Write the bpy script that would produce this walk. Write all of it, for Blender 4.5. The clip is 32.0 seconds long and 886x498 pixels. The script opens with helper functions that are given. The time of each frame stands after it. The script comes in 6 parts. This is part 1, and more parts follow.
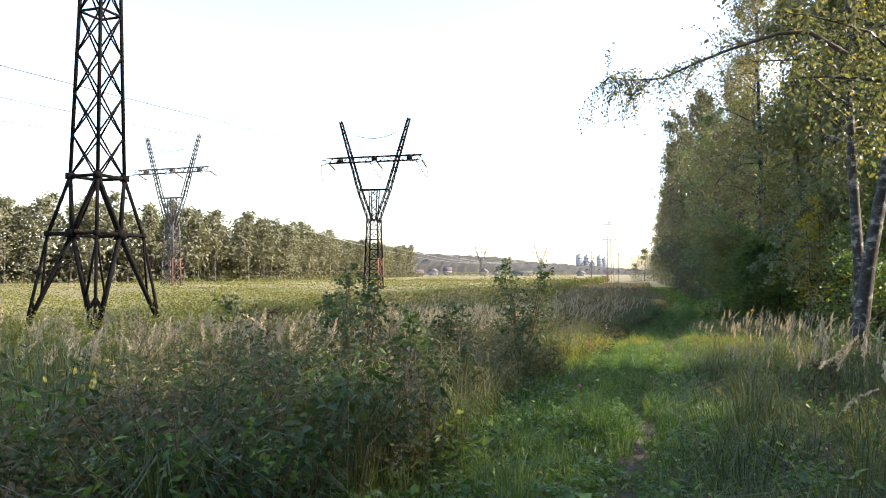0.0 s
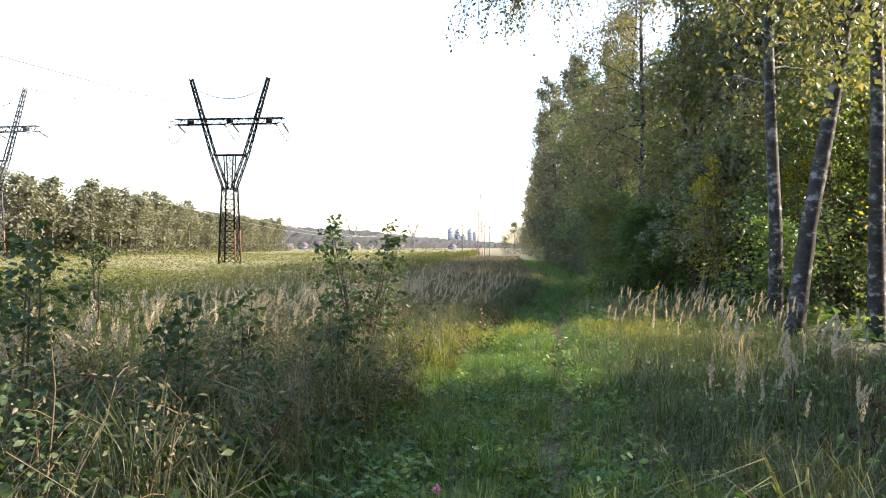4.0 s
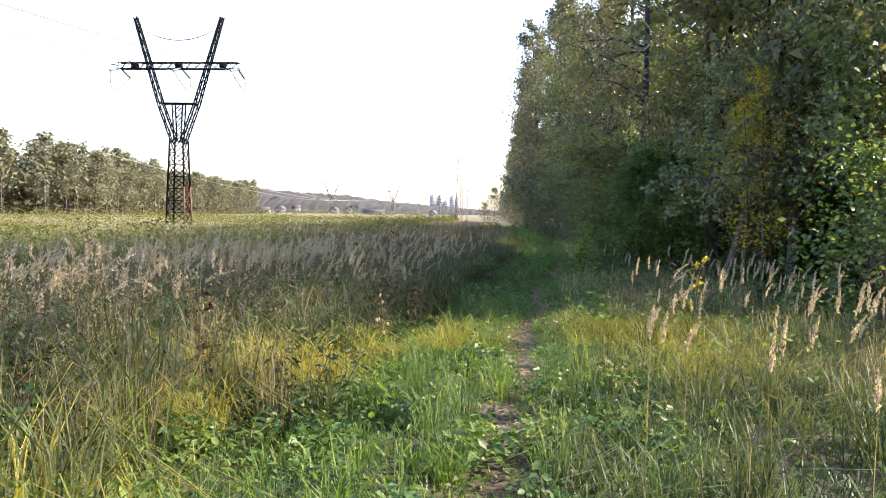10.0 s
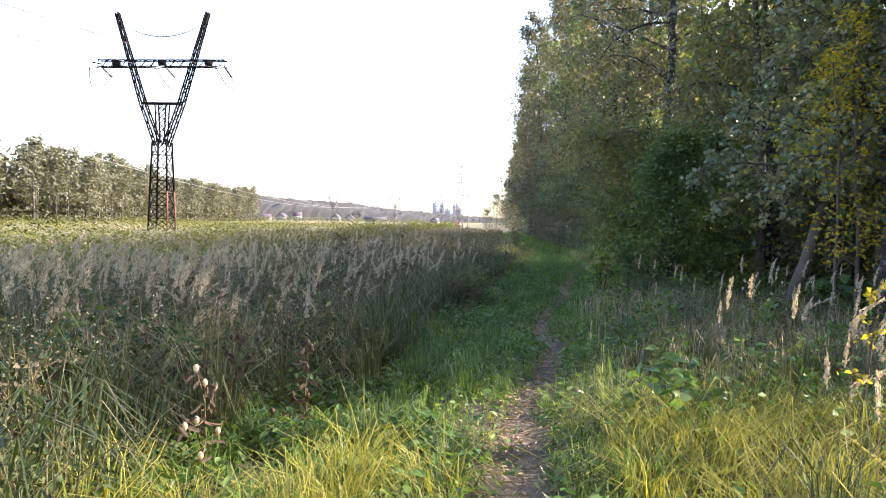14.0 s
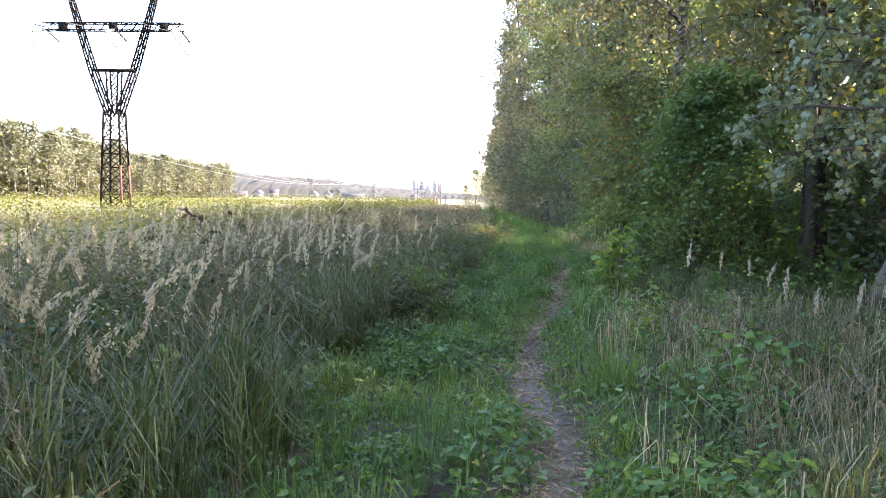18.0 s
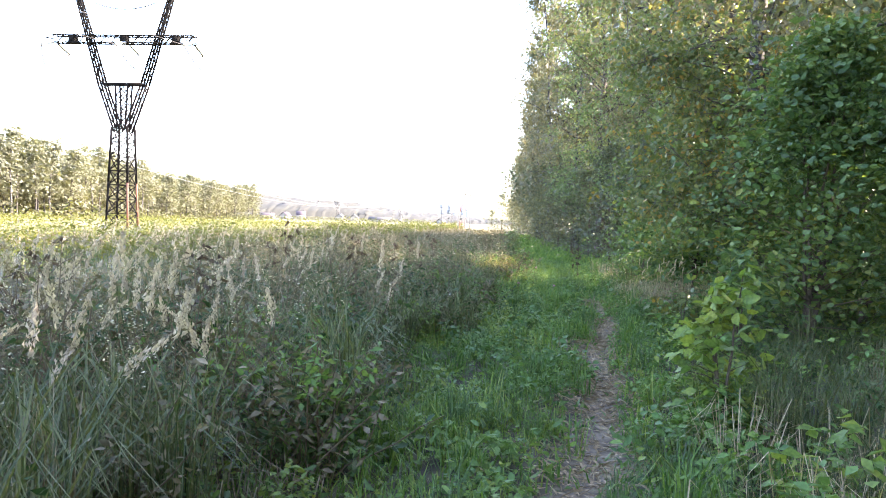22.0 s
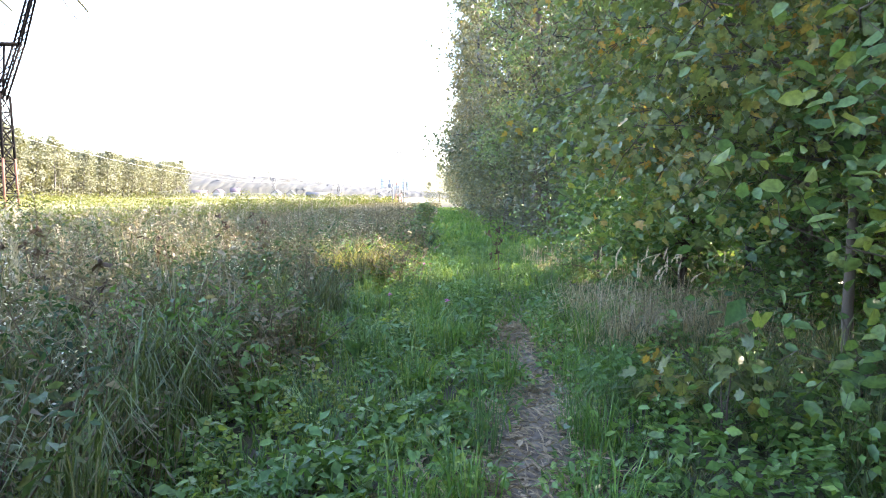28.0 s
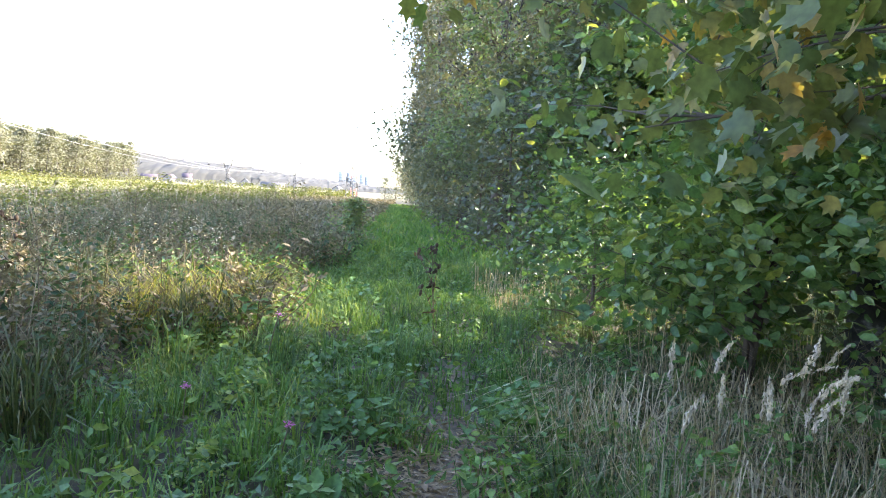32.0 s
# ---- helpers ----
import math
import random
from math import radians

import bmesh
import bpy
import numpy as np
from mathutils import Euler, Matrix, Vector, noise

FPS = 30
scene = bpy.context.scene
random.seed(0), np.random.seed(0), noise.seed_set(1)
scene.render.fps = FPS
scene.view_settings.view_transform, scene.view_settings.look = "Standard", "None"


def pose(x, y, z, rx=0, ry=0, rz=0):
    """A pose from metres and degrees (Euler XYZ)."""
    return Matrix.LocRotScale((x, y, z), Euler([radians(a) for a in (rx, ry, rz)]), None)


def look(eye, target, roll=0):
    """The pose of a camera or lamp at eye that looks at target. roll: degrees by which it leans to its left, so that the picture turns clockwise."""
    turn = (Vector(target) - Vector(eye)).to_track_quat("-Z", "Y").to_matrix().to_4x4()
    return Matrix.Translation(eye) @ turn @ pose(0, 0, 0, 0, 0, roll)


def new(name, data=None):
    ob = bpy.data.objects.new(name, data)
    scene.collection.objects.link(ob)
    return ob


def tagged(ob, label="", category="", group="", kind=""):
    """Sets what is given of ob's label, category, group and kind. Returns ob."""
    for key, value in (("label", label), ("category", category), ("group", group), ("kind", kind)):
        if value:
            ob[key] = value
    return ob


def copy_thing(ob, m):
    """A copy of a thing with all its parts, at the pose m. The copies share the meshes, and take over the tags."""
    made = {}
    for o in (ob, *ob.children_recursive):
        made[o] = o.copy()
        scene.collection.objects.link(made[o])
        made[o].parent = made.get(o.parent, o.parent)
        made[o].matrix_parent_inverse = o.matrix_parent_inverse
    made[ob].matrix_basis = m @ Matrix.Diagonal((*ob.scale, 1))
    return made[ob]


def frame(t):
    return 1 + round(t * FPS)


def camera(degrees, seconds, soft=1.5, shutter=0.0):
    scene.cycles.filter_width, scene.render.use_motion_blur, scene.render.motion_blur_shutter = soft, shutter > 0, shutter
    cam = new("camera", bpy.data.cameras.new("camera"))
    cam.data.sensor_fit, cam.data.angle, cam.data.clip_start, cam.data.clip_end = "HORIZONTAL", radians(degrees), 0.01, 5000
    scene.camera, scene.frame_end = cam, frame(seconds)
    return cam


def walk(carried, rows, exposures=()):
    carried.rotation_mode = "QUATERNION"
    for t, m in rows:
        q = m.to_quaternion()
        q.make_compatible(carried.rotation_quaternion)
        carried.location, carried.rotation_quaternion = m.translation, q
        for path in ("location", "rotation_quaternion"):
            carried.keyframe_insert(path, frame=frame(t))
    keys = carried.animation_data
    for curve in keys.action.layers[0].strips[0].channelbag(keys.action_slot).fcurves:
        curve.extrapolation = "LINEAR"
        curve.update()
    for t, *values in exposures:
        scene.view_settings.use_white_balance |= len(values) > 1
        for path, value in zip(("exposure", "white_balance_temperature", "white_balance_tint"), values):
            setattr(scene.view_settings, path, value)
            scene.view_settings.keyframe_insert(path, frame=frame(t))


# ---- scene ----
cam = camera(63.2, 32.0, soft=1.0)
PATH = [
    (0, (-0.57, -1.399, 2.821), (-1.1, 0.528, 2.886), 0.1),
    (0.5, (-0.668, -0.679, 2.735), (-1.059, 1.283, 2.733), 1.3),
    (1, (-0.672, 0.128, 2.752), (-1.025, 2.097, 2.722), 0.9),
    (1.5, (-0.815, 0.896, 2.709), (-1.16, 2.867, 2.698), 0.9),
    (2, (-0.787, 1.695, 2.693), (-1.096, 3.671, 2.68), -0.2),
    (2.5, (-0.915, 2.447, 2.705), (-1.334, 4.403, 2.678), 0.0),
    (3, (-0.924, 3.229, 2.7), (-1.301, 5.194, 2.714), -0.4),
    (3.5, (-0.96, 4.041, 2.716), (-1.277, 6.015, 2.772), 0.2),
    (4, (-0.991, 4.767, 2.691), (-1.175, 6.759, 2.684), -0.0),
    (4.5, (-0.985, 5.593, 2.688), (-1.066, 7.587, 2.562), -0.0),
    (6.5, (-0.522, 8.546, 2.31), (-0.464, 10.545, 2.35), 1.5),
    (7, (-0.483, 9.427, 2.265), (-0.557, 11.426, 2.269), 1.2),
    (7.5, (-0.401, 10.22, 2.191), (-0.434, 12.219, 2.132), 1.0),
    (8, (-0.366, 11.059, 2.203), (-0.516, 13.052, 2.155), 1.1),
    (8.5, (-0.391, 11.734, 2.232), (-0.429, 13.733, 2.17), 1.6),
    (9, (-0.341, 12.541, 2.249), (-0.375, 14.54, 2.208), 1.4),
    (9.5, (-0.339, 13.335, 2.261), (-0.404, 15.332, 2.19), 1.1),
    (10, (-0.211, 13.928, 2.181), (-0.344, 15.922, 2.082), 1.0),
    (10.5, (-0.214, 14.587, 2.113), (-0.381, 16.578, 2.02), 1.5),
    (11, (-0.148, 15.281, 2.097), (-0.177, 17.28, 2.057), 1.2),
    (11.5, (-0.072, 15.974, 2.074), (-0.108, 17.974, 2.049), 1.6),
    (12, (-0.039, 16.681, 2.062), (-0.039, 18.681, 2.077), 1.4),
    (12.5, (0.038, 17.408, 2.038), (-0.083, 19.405, 2.031), 1.0),
    (13, (0.013, 18.122, 2.004), (-0.1, 20.119, 1.97), 1.6),
    (13.5, (0.065, 18.907, 1.975), (-0.102, 20.899, 1.926), 1.7),
    (14, (0.081, 19.561, 1.962), (-0.061, 21.554, 1.884), 1.0),
    (14.5, (0.073, 20.105, 1.915), (-0.019, 22.101, 1.832), 0.3),
    (16.5, (0.125, 22.942, 1.962), (0.05, 24.936, 1.822), 0.8),
    (17, (0.253, 23.48, 1.89), (0.13, 25.468, 1.707), 1.1),
    (17.5, (0.261, 24.181, 1.874), (0.181, 26.174, 1.74), 1.3),
    (18, (0.326, 24.913, 1.861), (0.24, 26.907, 1.72), 0.9),
    (18.5, (0.376, 25.585, 1.788), (0.29, 27.58, 1.695), 0.8),
    (19, (0.488, 26.542, 1.806), (0.398, 28.539, 1.735), 0.7),
    (19.5, (0.565, 27.263, 1.804), (0.502, 29.26, 1.736), 1.0),
    (19.6, (0.6, 27.352, 1.785), (0.551, 29.349, 1.687), 0.8),
    (20, (0.674, 27.802, 1.746), (0.695, 29.797, 1.609), 0.9),
    (20.5, (0.743, 28.494, 1.77), (0.643, 30.486, 1.63), 1.1),
    (21, (0.789, 29.162, 1.779), (0.732, 31.154, 1.612), 1.4),
    (21.5, (0.825, 29.846, 1.793), (0.652, 31.833, 1.646), 1.0),
    (22, (0.767, 30.495, 1.79), (0.605, 32.487, 1.715), 1.7),
    (22.5, (0.795, 31.154, 1.791), (0.571, 33.141, 1.763), 2.8),
    (23, (0.854, 31.704, 1.76), (0.709, 33.698, 1.688), 3.0),
    (23.5, (0.931, 32.409, 1.733), (0.919, 34.404, 1.594), 1.8),
    (24, (0.926, 33.125, 1.738), (0.939, 35.122, 1.631), 1.2),
    (24.5, (0.988, 33.849, 1.764), (1.084, 35.846, 1.692), 0.9),
    (26.5, (1.48, 35.857, 1.762), (1.671, 37.843, 1.624), 1.6),
    (27, (1.694, 36.509, 1.735), (1.769, 38.505, 1.632), 0.4),
    (27.5, (1.802, 37.151, 1.732), (1.792, 39.146, 1.586), 0.4),
    (28, (1.896, 37.77, 1.723), (1.894, 39.764, 1.578), 0.5),
    (28.5, (2.002, 38.481, 1.723), (2.001, 40.479, 1.642), 1.3),
    (29, (2.087, 39.028, 1.675), (2.131, 41.024, 1.55), 1.7),
    (29.5, (2.214, 39.584, 1.663), (2.195, 41.574, 1.463), 2.1),
    (30, (2.226, 40.26, 1.631), (2.221, 42.254, 1.474), 1.9),
    (30.5, (2.328, 40.927, 1.626), (2.275, 42.925, 1.537), 1.6),
    (31, (2.383, 41.596, 1.655), (2.314, 43.593, 1.573), 1.5),
    (31.5, (2.448, 42.186, 1.707), (2.508, 44.18, 1.552), 2.4),
    (32, (2.478, 42.739, 1.71), (2.598, 44.73, 1.563), 3.4),
]
walk(cam, [(t, look(eye, aim, roll)) for t, eye, aim, roll in PATH], [(0, 1.95, 7000, 16), (1, 2.17, 6900, 17), (2, 2.15, 6850, 17), (4, 2.1, 6950, 16), (6, 2.22, 6850, 19), (7, 2.3, 6780, 20), (8, 2.15, 6700, 21), (9, 2.27, 6850, 22), (10, 2.13, 6700, 21), (11, 2.14, 6650, 21), (12, 2.4, 6700, 22), (14, 2.36, 6600, 24), (17, 2.97, 6700, 23), (18, 3.1, 6750, 22), (20, 3.38, 6780, 19), (23, 3.53, 6680, 21), (24, 3.38, 6600, 20), (27, 3.73, 6600, 17), (28, 3.53, 6500, 18), (29, 3.58, 6500, 18), (30, 3.36, 6400, 19), (32, 3.28, 6350, 18)])

# ---- world and sun ----
SUN_AZ, SUN_EL = 78.0, 31.0     # degrees clockwise from +y, degrees above the horizon
world = bpy.data.worlds.new("world")
scene.world = world
world.use_nodes = True
wn = world.node_tree
sky = wn.nodes.new("ShaderNodeTexSky")
sky.sky_type = "NISHITA"
sky.sun_disc = False
sky.sun_elevation, sky.sun_rotation = radians(SUN_EL), radians(SUN_AZ)
sky.air_density, sky.dust_density, sky.ozone_density = 1.0, 1.5, 1.0
wn.links.new(sky.outputs[0], wn.nodes["Background"].inputs[0])
wn.nodes["Background"].inputs[1].default_value = 0.15
sun_data = bpy.data.lights.new("sun", "SUN")
sun_data.energy, sun_data.angle, sun_data.color = 3.8, radians(0.5), (1.0, 0.9, 0.74)
sun = new("sun", sun_data)
sun_dir = Vector((math.sin(radians(SUN_AZ)) * math.cos(radians(SUN_EL)), math.cos(radians(SUN_AZ)) * math.cos(radians(SUN_EL)), math.sin(radians(SUN_EL))))
sun.matrix_world = look(sun_dir * 300, (0, 0, 0))


# ---- materials ----
def ramp(nt, stops):
    n = nt.nodes.new("ShaderNodeValToRGB")
    while len(n.color_ramp.elements) < len(stops):
        n.color_ramp.elements.new(0.5)
    for e, (p, c) in zip(n.color_ramp.elements, stops):
        e.position, e.color = p, (*c, 1)
    return n


def foliage(name, colours, translucency=0.3, rough=0.55, patch=0.35):
    """Leaf material: colour from leaf to leaf and in patches, part of the light passing through."""
    m = bpy.data.materials.new(name)
    m.use_nodes = True
    nt = m.node_tree
    nt.nodes.clear()
    geo = nt.nodes.new("ShaderNodeNewGeometry")
    tex = nt.nodes.new("ShaderNodeTexCoord")
    noi = nt.nodes.new("ShaderNodeTexNoise")
    noi.inputs["Scale"].default_value = patch
    noi.inputs["Detail"].default_value = 3
    nt.links.new(geo.outputs["Position"], noi.inputs["Vector"])
    mix = nt.nodes.new("ShaderNodeMath")
    mix.operation = "MULTIPLY_ADD"
    nt.links.new(geo.outputs["Random Per Island"], mix.inputs[0])
    mix.inputs[1].default_value = 0.6
    sub = nt.nodes.new("ShaderNodeMath")
    sub.operation = "MULTIPLY_ADD"
    nt.links.new(noi.outputs[0], sub.inputs[0])
    sub.inputs[1].default_value, sub.inputs[2].default_value = 1.2, -0.4
    nt.links.new(sub.outputs[0], mix.inputs[2])
    col = ramp(nt, [(k / max(1, len(colours) - 1), c) for k, c in enumerate(colours)])
    nt.links.new(mix.outputs[0], col.inputs[0])
    fine = nt.nodes.new("ShaderNodeTexNoise")
    fine.inputs["Scale"].default_value, fine.inputs["Detail"].default_value = 38.0, 2
    nt.links.new(geo.outputs["Position"], fine.inputs["Vector"])
    shade = ramp(nt, [(0.3, (0.72, 0.72, 0.72)), (0.7, (1.25, 1.25, 1.2))])
    nt.links.new(fine.outputs[0], shade.inputs[0])
    mot = nt.nodes.new("ShaderNodeMixRGB")
    mot.blend_type = "MULTIPLY"
    mot.inputs[0].default_value = 1
    nt.links.new(col.outputs[0], mot.inputs[1])
    nt.links.new(shade.outputs[0], mot.inputs[2])
    col = mot
    bs = nt.nodes.new("ShaderNodeBsdfPrincipled")
    bs.inputs["Roughness"].default_value = rough
    bs.inputs["Specular IOR Level"].default_value = 0.3
    nt.links.new(col.outputs[0], bs.inputs["Base Color"])
    tr = nt.nodes.new("ShaderNodeBsdfTranslucent")
    hue = nt.nodes.new("ShaderNodeMixRGB")
    hue.blend_type = "MULTIPLY"
    hue.inputs[0].default_value = 1
    hue.inputs[2].default_value = (1.75, 1.65, 0.7, 1)
    nt.links.new(col.outputs[0], hue.inputs[1])
    nt.links.new(hue.outputs[0], tr.inputs["Color"])
    sh = nt.nodes.new("ShaderNodeMixShader")
    sh.inputs[0].default_value = translucency
    nt.links.new(bs.outputs[0], sh.inputs[1])
    nt.links.new(tr.outputs[0], sh.inputs[2])
    out = nt.nodes.new("ShaderNodeOutputMaterial")
    nt.links.new(sh.outputs[0], out.inputs[0])
    return m


def surface(name, colours, scale=6.0, rough=0.8, metal=0.0, bump=0.3, stretch=(1, 1, 1), detail=6, gain=0.9):
    """Opaque material with two-scale noise in colour and relief."""
    m = bpy.data.materials.new(name)
    m.use_nodes = True
    nt = m.node_tree
    bs = nt.nodes["Principled BSDF"]
    tex = nt.nodes.new("ShaderNodeTexCoord")
    mp = nt.nodes.new("ShaderNodeMapping")
    mp.inputs["Scale"].default_value = stretch
    nt.links.new(tex.outputs["Object"], mp.inputs[0])
    n1 = nt.nodes.new("ShaderNodeTexNoise")
    n1.inputs["Scale"].default_value = scale
    n1.inputs["Detail"].default_value = detail
    n1.inputs["Roughness"].default_value = 0.65
    nt.links.new(mp.outputs[0], n1.inputs["Vector"])
    n2 = nt.nodes.new("ShaderNodeTexNoise")
    n2.inputs["Scale"].default_value = scale * 0.13
    nt.links.new(mp.outputs[0], n2.inputs["Vector"])
    ad = nt.nodes.new("ShaderNodeMath")
    ad.operation = "MULTIPLY_ADD"
    nt.links.new(n1.outputs[0], ad.inputs[0])
    ad.inputs[1].default_value = gain
    sb = nt.nodes.new("ShaderNodeMath")
    sb.operation = "MULTIPLY_ADD"
    nt.links.new(n2.outputs[0], sb.inputs[0])
    sb.inputs[1].default_value, sb.inputs[2].default_value = 0.9, 0.05 - gain / 2
    nt.links.new(sb.outputs[0], ad.inputs[2])
    col = ramp(nt, [(0.15 + 0.7 * k / max(1, len(colours) - 1), c) for k, c in enumerate(colours)])
    nt.links.new(ad.outputs[0], col.inputs[0])
    nt.links.new(col.outputs[0], bs.inputs["Base Color"])
    bs.inputs["Roughness"].default_value = rough
    bs.inputs["Metallic"].default_value = metal
    if bump:
        bp = nt.nodes.new("ShaderNodeBump")
        bp.inputs["Strength"].default_value = bump
        bp.inputs["Distance"].default_value = 0.02
        nt.links.new(n1.outputs[0], bp.inputs["Height"])
        nt.links.new(bp.outputs[0], bs.inputs["Normal"])
    return m


M_GRASS = foliage("lane_grass", [(0.0275, 0.074, 0.018), (0.0625, 0.138, 0.0306), (0.122, 0.205, 0.0468), (0.25, 0.265, 0.09)], 0.36, 0.5, 0.5)
M_TALL = foliage("tall_grass", [(0.0264, 0.044, 0.0176), (0.0598, 0.0836, 0.0326), (0.11, 0.125, 0.0546), (0.22, 0.195, 0.113)], 0.28, 0.55, 0.5)
# darker copy of tall_grass, shade put into the colour
M_SHADEGRASS = foliage("shaded_grass", [(0.022, 0.043, 0.017), (0.045, 0.076, 0.028), (0.085, 0.112, 0.046), (0.21, 0.2, 0.115)], 0.28, 0.5, 0.5)
M_DRY = foliage("dry_grass", [(0.1, 0.08, 0.052), (0.18, 0.15, 0.1), (0.31, 0.265, 0.185)], 0.25, 0.7, 0.4)
# lighter copy of dry_grass, to make up for the wood's shade
M_PALEGRASS = foliage("pale_dry_grass", [(0.196, 0.155, 0.101), (0.333, 0.27, 0.184), (0.529, 0.443, 0.316)], 0.25, 0.7, 0.5)
M_BROWNWEED = foliage("withered_weed", [(0.058, 0.058, 0.036), (0.115, 0.102, 0.064), (0.19, 0.16, 0.108), (0.29, 0.24, 0.175)], 0.22, 0.8, 0.5)
# near plumes are a lighter copy, to make up for standing in shade
M_PLUME_NEAR = foliage("near_grass_plume", [(0.276, 0.233, 0.211), (0.393, 0.333, 0.3), (0.553, 0.475, 0.423)], 0.3, 0.8, 0.3)
M_PLUME = foliage("grass_plume", [(0.225, 0.196, 0.184), (0.333, 0.291, 0.273), (0.475, 0.421, 0.386)], 0.3, 0.8, 0.3)
M_WEED = foliage("weed_leaf", [(0.018, 0.041, 0.021), (0.036, 0.073, 0.03), (0.073, 0.103, 0.046), (0.115, 0.12, 0.052)], 0.3, 0.55, 0.6)
M_BROAD = foliage("broad_leaf", [(0.045, 0.102, 0.0289), (0.1, 0.185, 0.0467), (0.194, 0.26, 0.068)], 0.3, 0.48, 0.8)
M_YELLOW = foliage("field_shrub_leaf", [(0.0587, 0.075, 0.0179), (0.106, 0.116, 0.0272), (0.154, 0.144, 0.0403)], 0.3, 0.6, 0.12)
M_BIRCH = foliage("birch_leaf", [(0.057, 0.076, 0.048), (0.094, 0.113, 0.064), (0.149, 0.152, 0.081), (0.299, 0.236, 0.086)], 0.36, 0.42, 0.16)
M_BIRCH_DRY = foliage("turning_birch_leaf", [(0.07, 0.074, 0.056), (0.104, 0.102, 0.074), (0.145, 0.134, 0.092), (0.2, 0.165, 0.1)], 0.32, 0.45, 0.2)
M_EDGE = foliage("edge_birch_leaf", [(0.046, 0.064, 0.047), (0.072, 0.09, 0.062), (0.104, 0.112, 0.072), (0.17, 0.148, 0.076)], 0.32, 0.42, 0.16)
M_LOBED = foliage("lobed_oak_leaf", [(0.09, 0.126, 0.086), (0.144, 0.186, 0.126), (0.21, 0.234, 0.156), (0.324, 0.258, 0.084)], 0.3, 0.38, 0.7)
M_FLUFF = foliage("seed_fluff", [(0.38, 0.35, 0.33), (0.55, 0.52, 0.49)], 0.4, 0.9, 0.5)
M_SHOOT = foliage("young_hazel_leaf", [(0.078, 0.147, 0.039), (0.134, 0.206, 0.052), (0.246, 0.274, 0.065)], 0.4, 0.45, 1.5)
M_OAK = foliage("oak_leaf", [(0.055, 0.096, 0.058), (0.098, 0.15, 0.078), (0.15, 0.202, 0.098), (0.247, 0.247, 0.098)], 0.36, 0.38, 0.2)
M_HAZEL = foliage("hazel_leaf", [(0.034, 0.072, 0.036), (0.064, 0.122, 0.048), (0.108, 0.172, 0.06), (0.22, 0.23, 0.065)], 0.38, 0.38, 0.5)
M_MAPLE = foliage("maple_leaf", [(0.055, 0.085, 0.042), (0.09, 0.122, 0.052), (0.14, 0.155, 0.058), (0.38, 0.2, 0.05)], 0.36, 0.42, 1.5)
# straw colour yellowed so that the grass looks lit by the sun
M_STRAW = foliage("sunlit_straw", [(0.132, 0.172, 0.0288), (0.239, 0.249, 0.0493), (0.412, 0.344, 0.0866)], 0.35, 0.6, 0.9)
M_GOLD = foliage("yellow_leaf", [(0.13, 0.15, 0.025), (0.3, 0.26, 0.032), (0.48, 0.33, 0.035)], 0.5, 0.5, 0.8)
# far wood's leaf colours are greyed to stand in for haze
M_FARWOOD = foliage("hazed_far_wood_leaf", [(0.092, 0.0969, 0.0794), (0.112, 0.119, 0.0888), (0.131, 0.138, 0.096), (0.147, 0.138, 0.118)], 0.25, 0.85, 0.06)
# darker copy for the far depths, shade put into the colour
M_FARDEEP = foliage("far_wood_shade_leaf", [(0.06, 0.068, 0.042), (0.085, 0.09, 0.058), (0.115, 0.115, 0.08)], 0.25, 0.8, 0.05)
# leaf green greyed so that the colour itself carries the haze
M_HILLWOOD = surface("hazed_hill_wood", [(0.02, 0.022, 0.019), (0.026, 0.028, 0.025), (0.033, 0.034, 0.032)], 0.09, 0.95, 0, 0)
M_BARK_BIRCH = surface("birch_bark", [(0.01, 0.009, 0.008), (0.022, 0.019, 0.017), (0.04, 0.036, 0.033), (0.2, 0.197, 0.19)], 2.6, 0.8, 0, 0.6, (1.2, 1.2, 1.7), 6, 3.0)
M_BARK = surface("dark_bark", [(0.035, 0.026, 0.02), (0.075, 0.058, 0.045), (0.12, 0.1, 0.08)], 5.0, 0.9, 0, 0.8, (2, 2, 0.4))
M_TWIG = surface("brown_twig", [(0.05, 0.035, 0.025), (0.1, 0.07, 0.05)], 9.0, 0.85, 0, 0.3)
M_STEM = surface("weed_stem", [(0.08, 0.06, 0.03), (0.16, 0.11, 0.06)], 9.0, 0.8, 0, 0.0)
M_STEEL = surface("weathered_steel", [(0.003, 0.003, 0.003), (0.006, 0.0055, 0.0055), (0.012, 0.01, 0.009)], 1.4, 0.95, 0.0, 0.2)
M_STEEL.node_tree.nodes["Principled BSDF"].inputs["Specular IOR Level"].default_value = 0.1
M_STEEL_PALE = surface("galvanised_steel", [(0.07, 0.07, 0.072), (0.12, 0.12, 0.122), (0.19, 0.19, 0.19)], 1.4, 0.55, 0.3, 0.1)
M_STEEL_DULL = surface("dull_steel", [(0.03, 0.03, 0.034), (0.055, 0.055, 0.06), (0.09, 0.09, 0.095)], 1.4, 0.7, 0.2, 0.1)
M_STEEL_RED = surface("red_brown_steel", [(0.06, 0.026, 0.018), (0.13, 0.055, 0.035), (0.2, 0.09, 0.06)], 1.4, 0.8, 0.2, 0.2)
M_STEEL_RW = surface("red_white_paint", [(0.3, 0.13, 0.1), (0.36, 0.17, 0.14)], 1.4, 0.6, 0, 0)
# one cable metal twice: paler as sunlit, darker as seen against the sky
M_WIRE = surface("aluminium_cable", [(0.26, 0.26, 0.26), (0.34, 0.34, 0.34)], 3, 0.6, 0.4, 0)
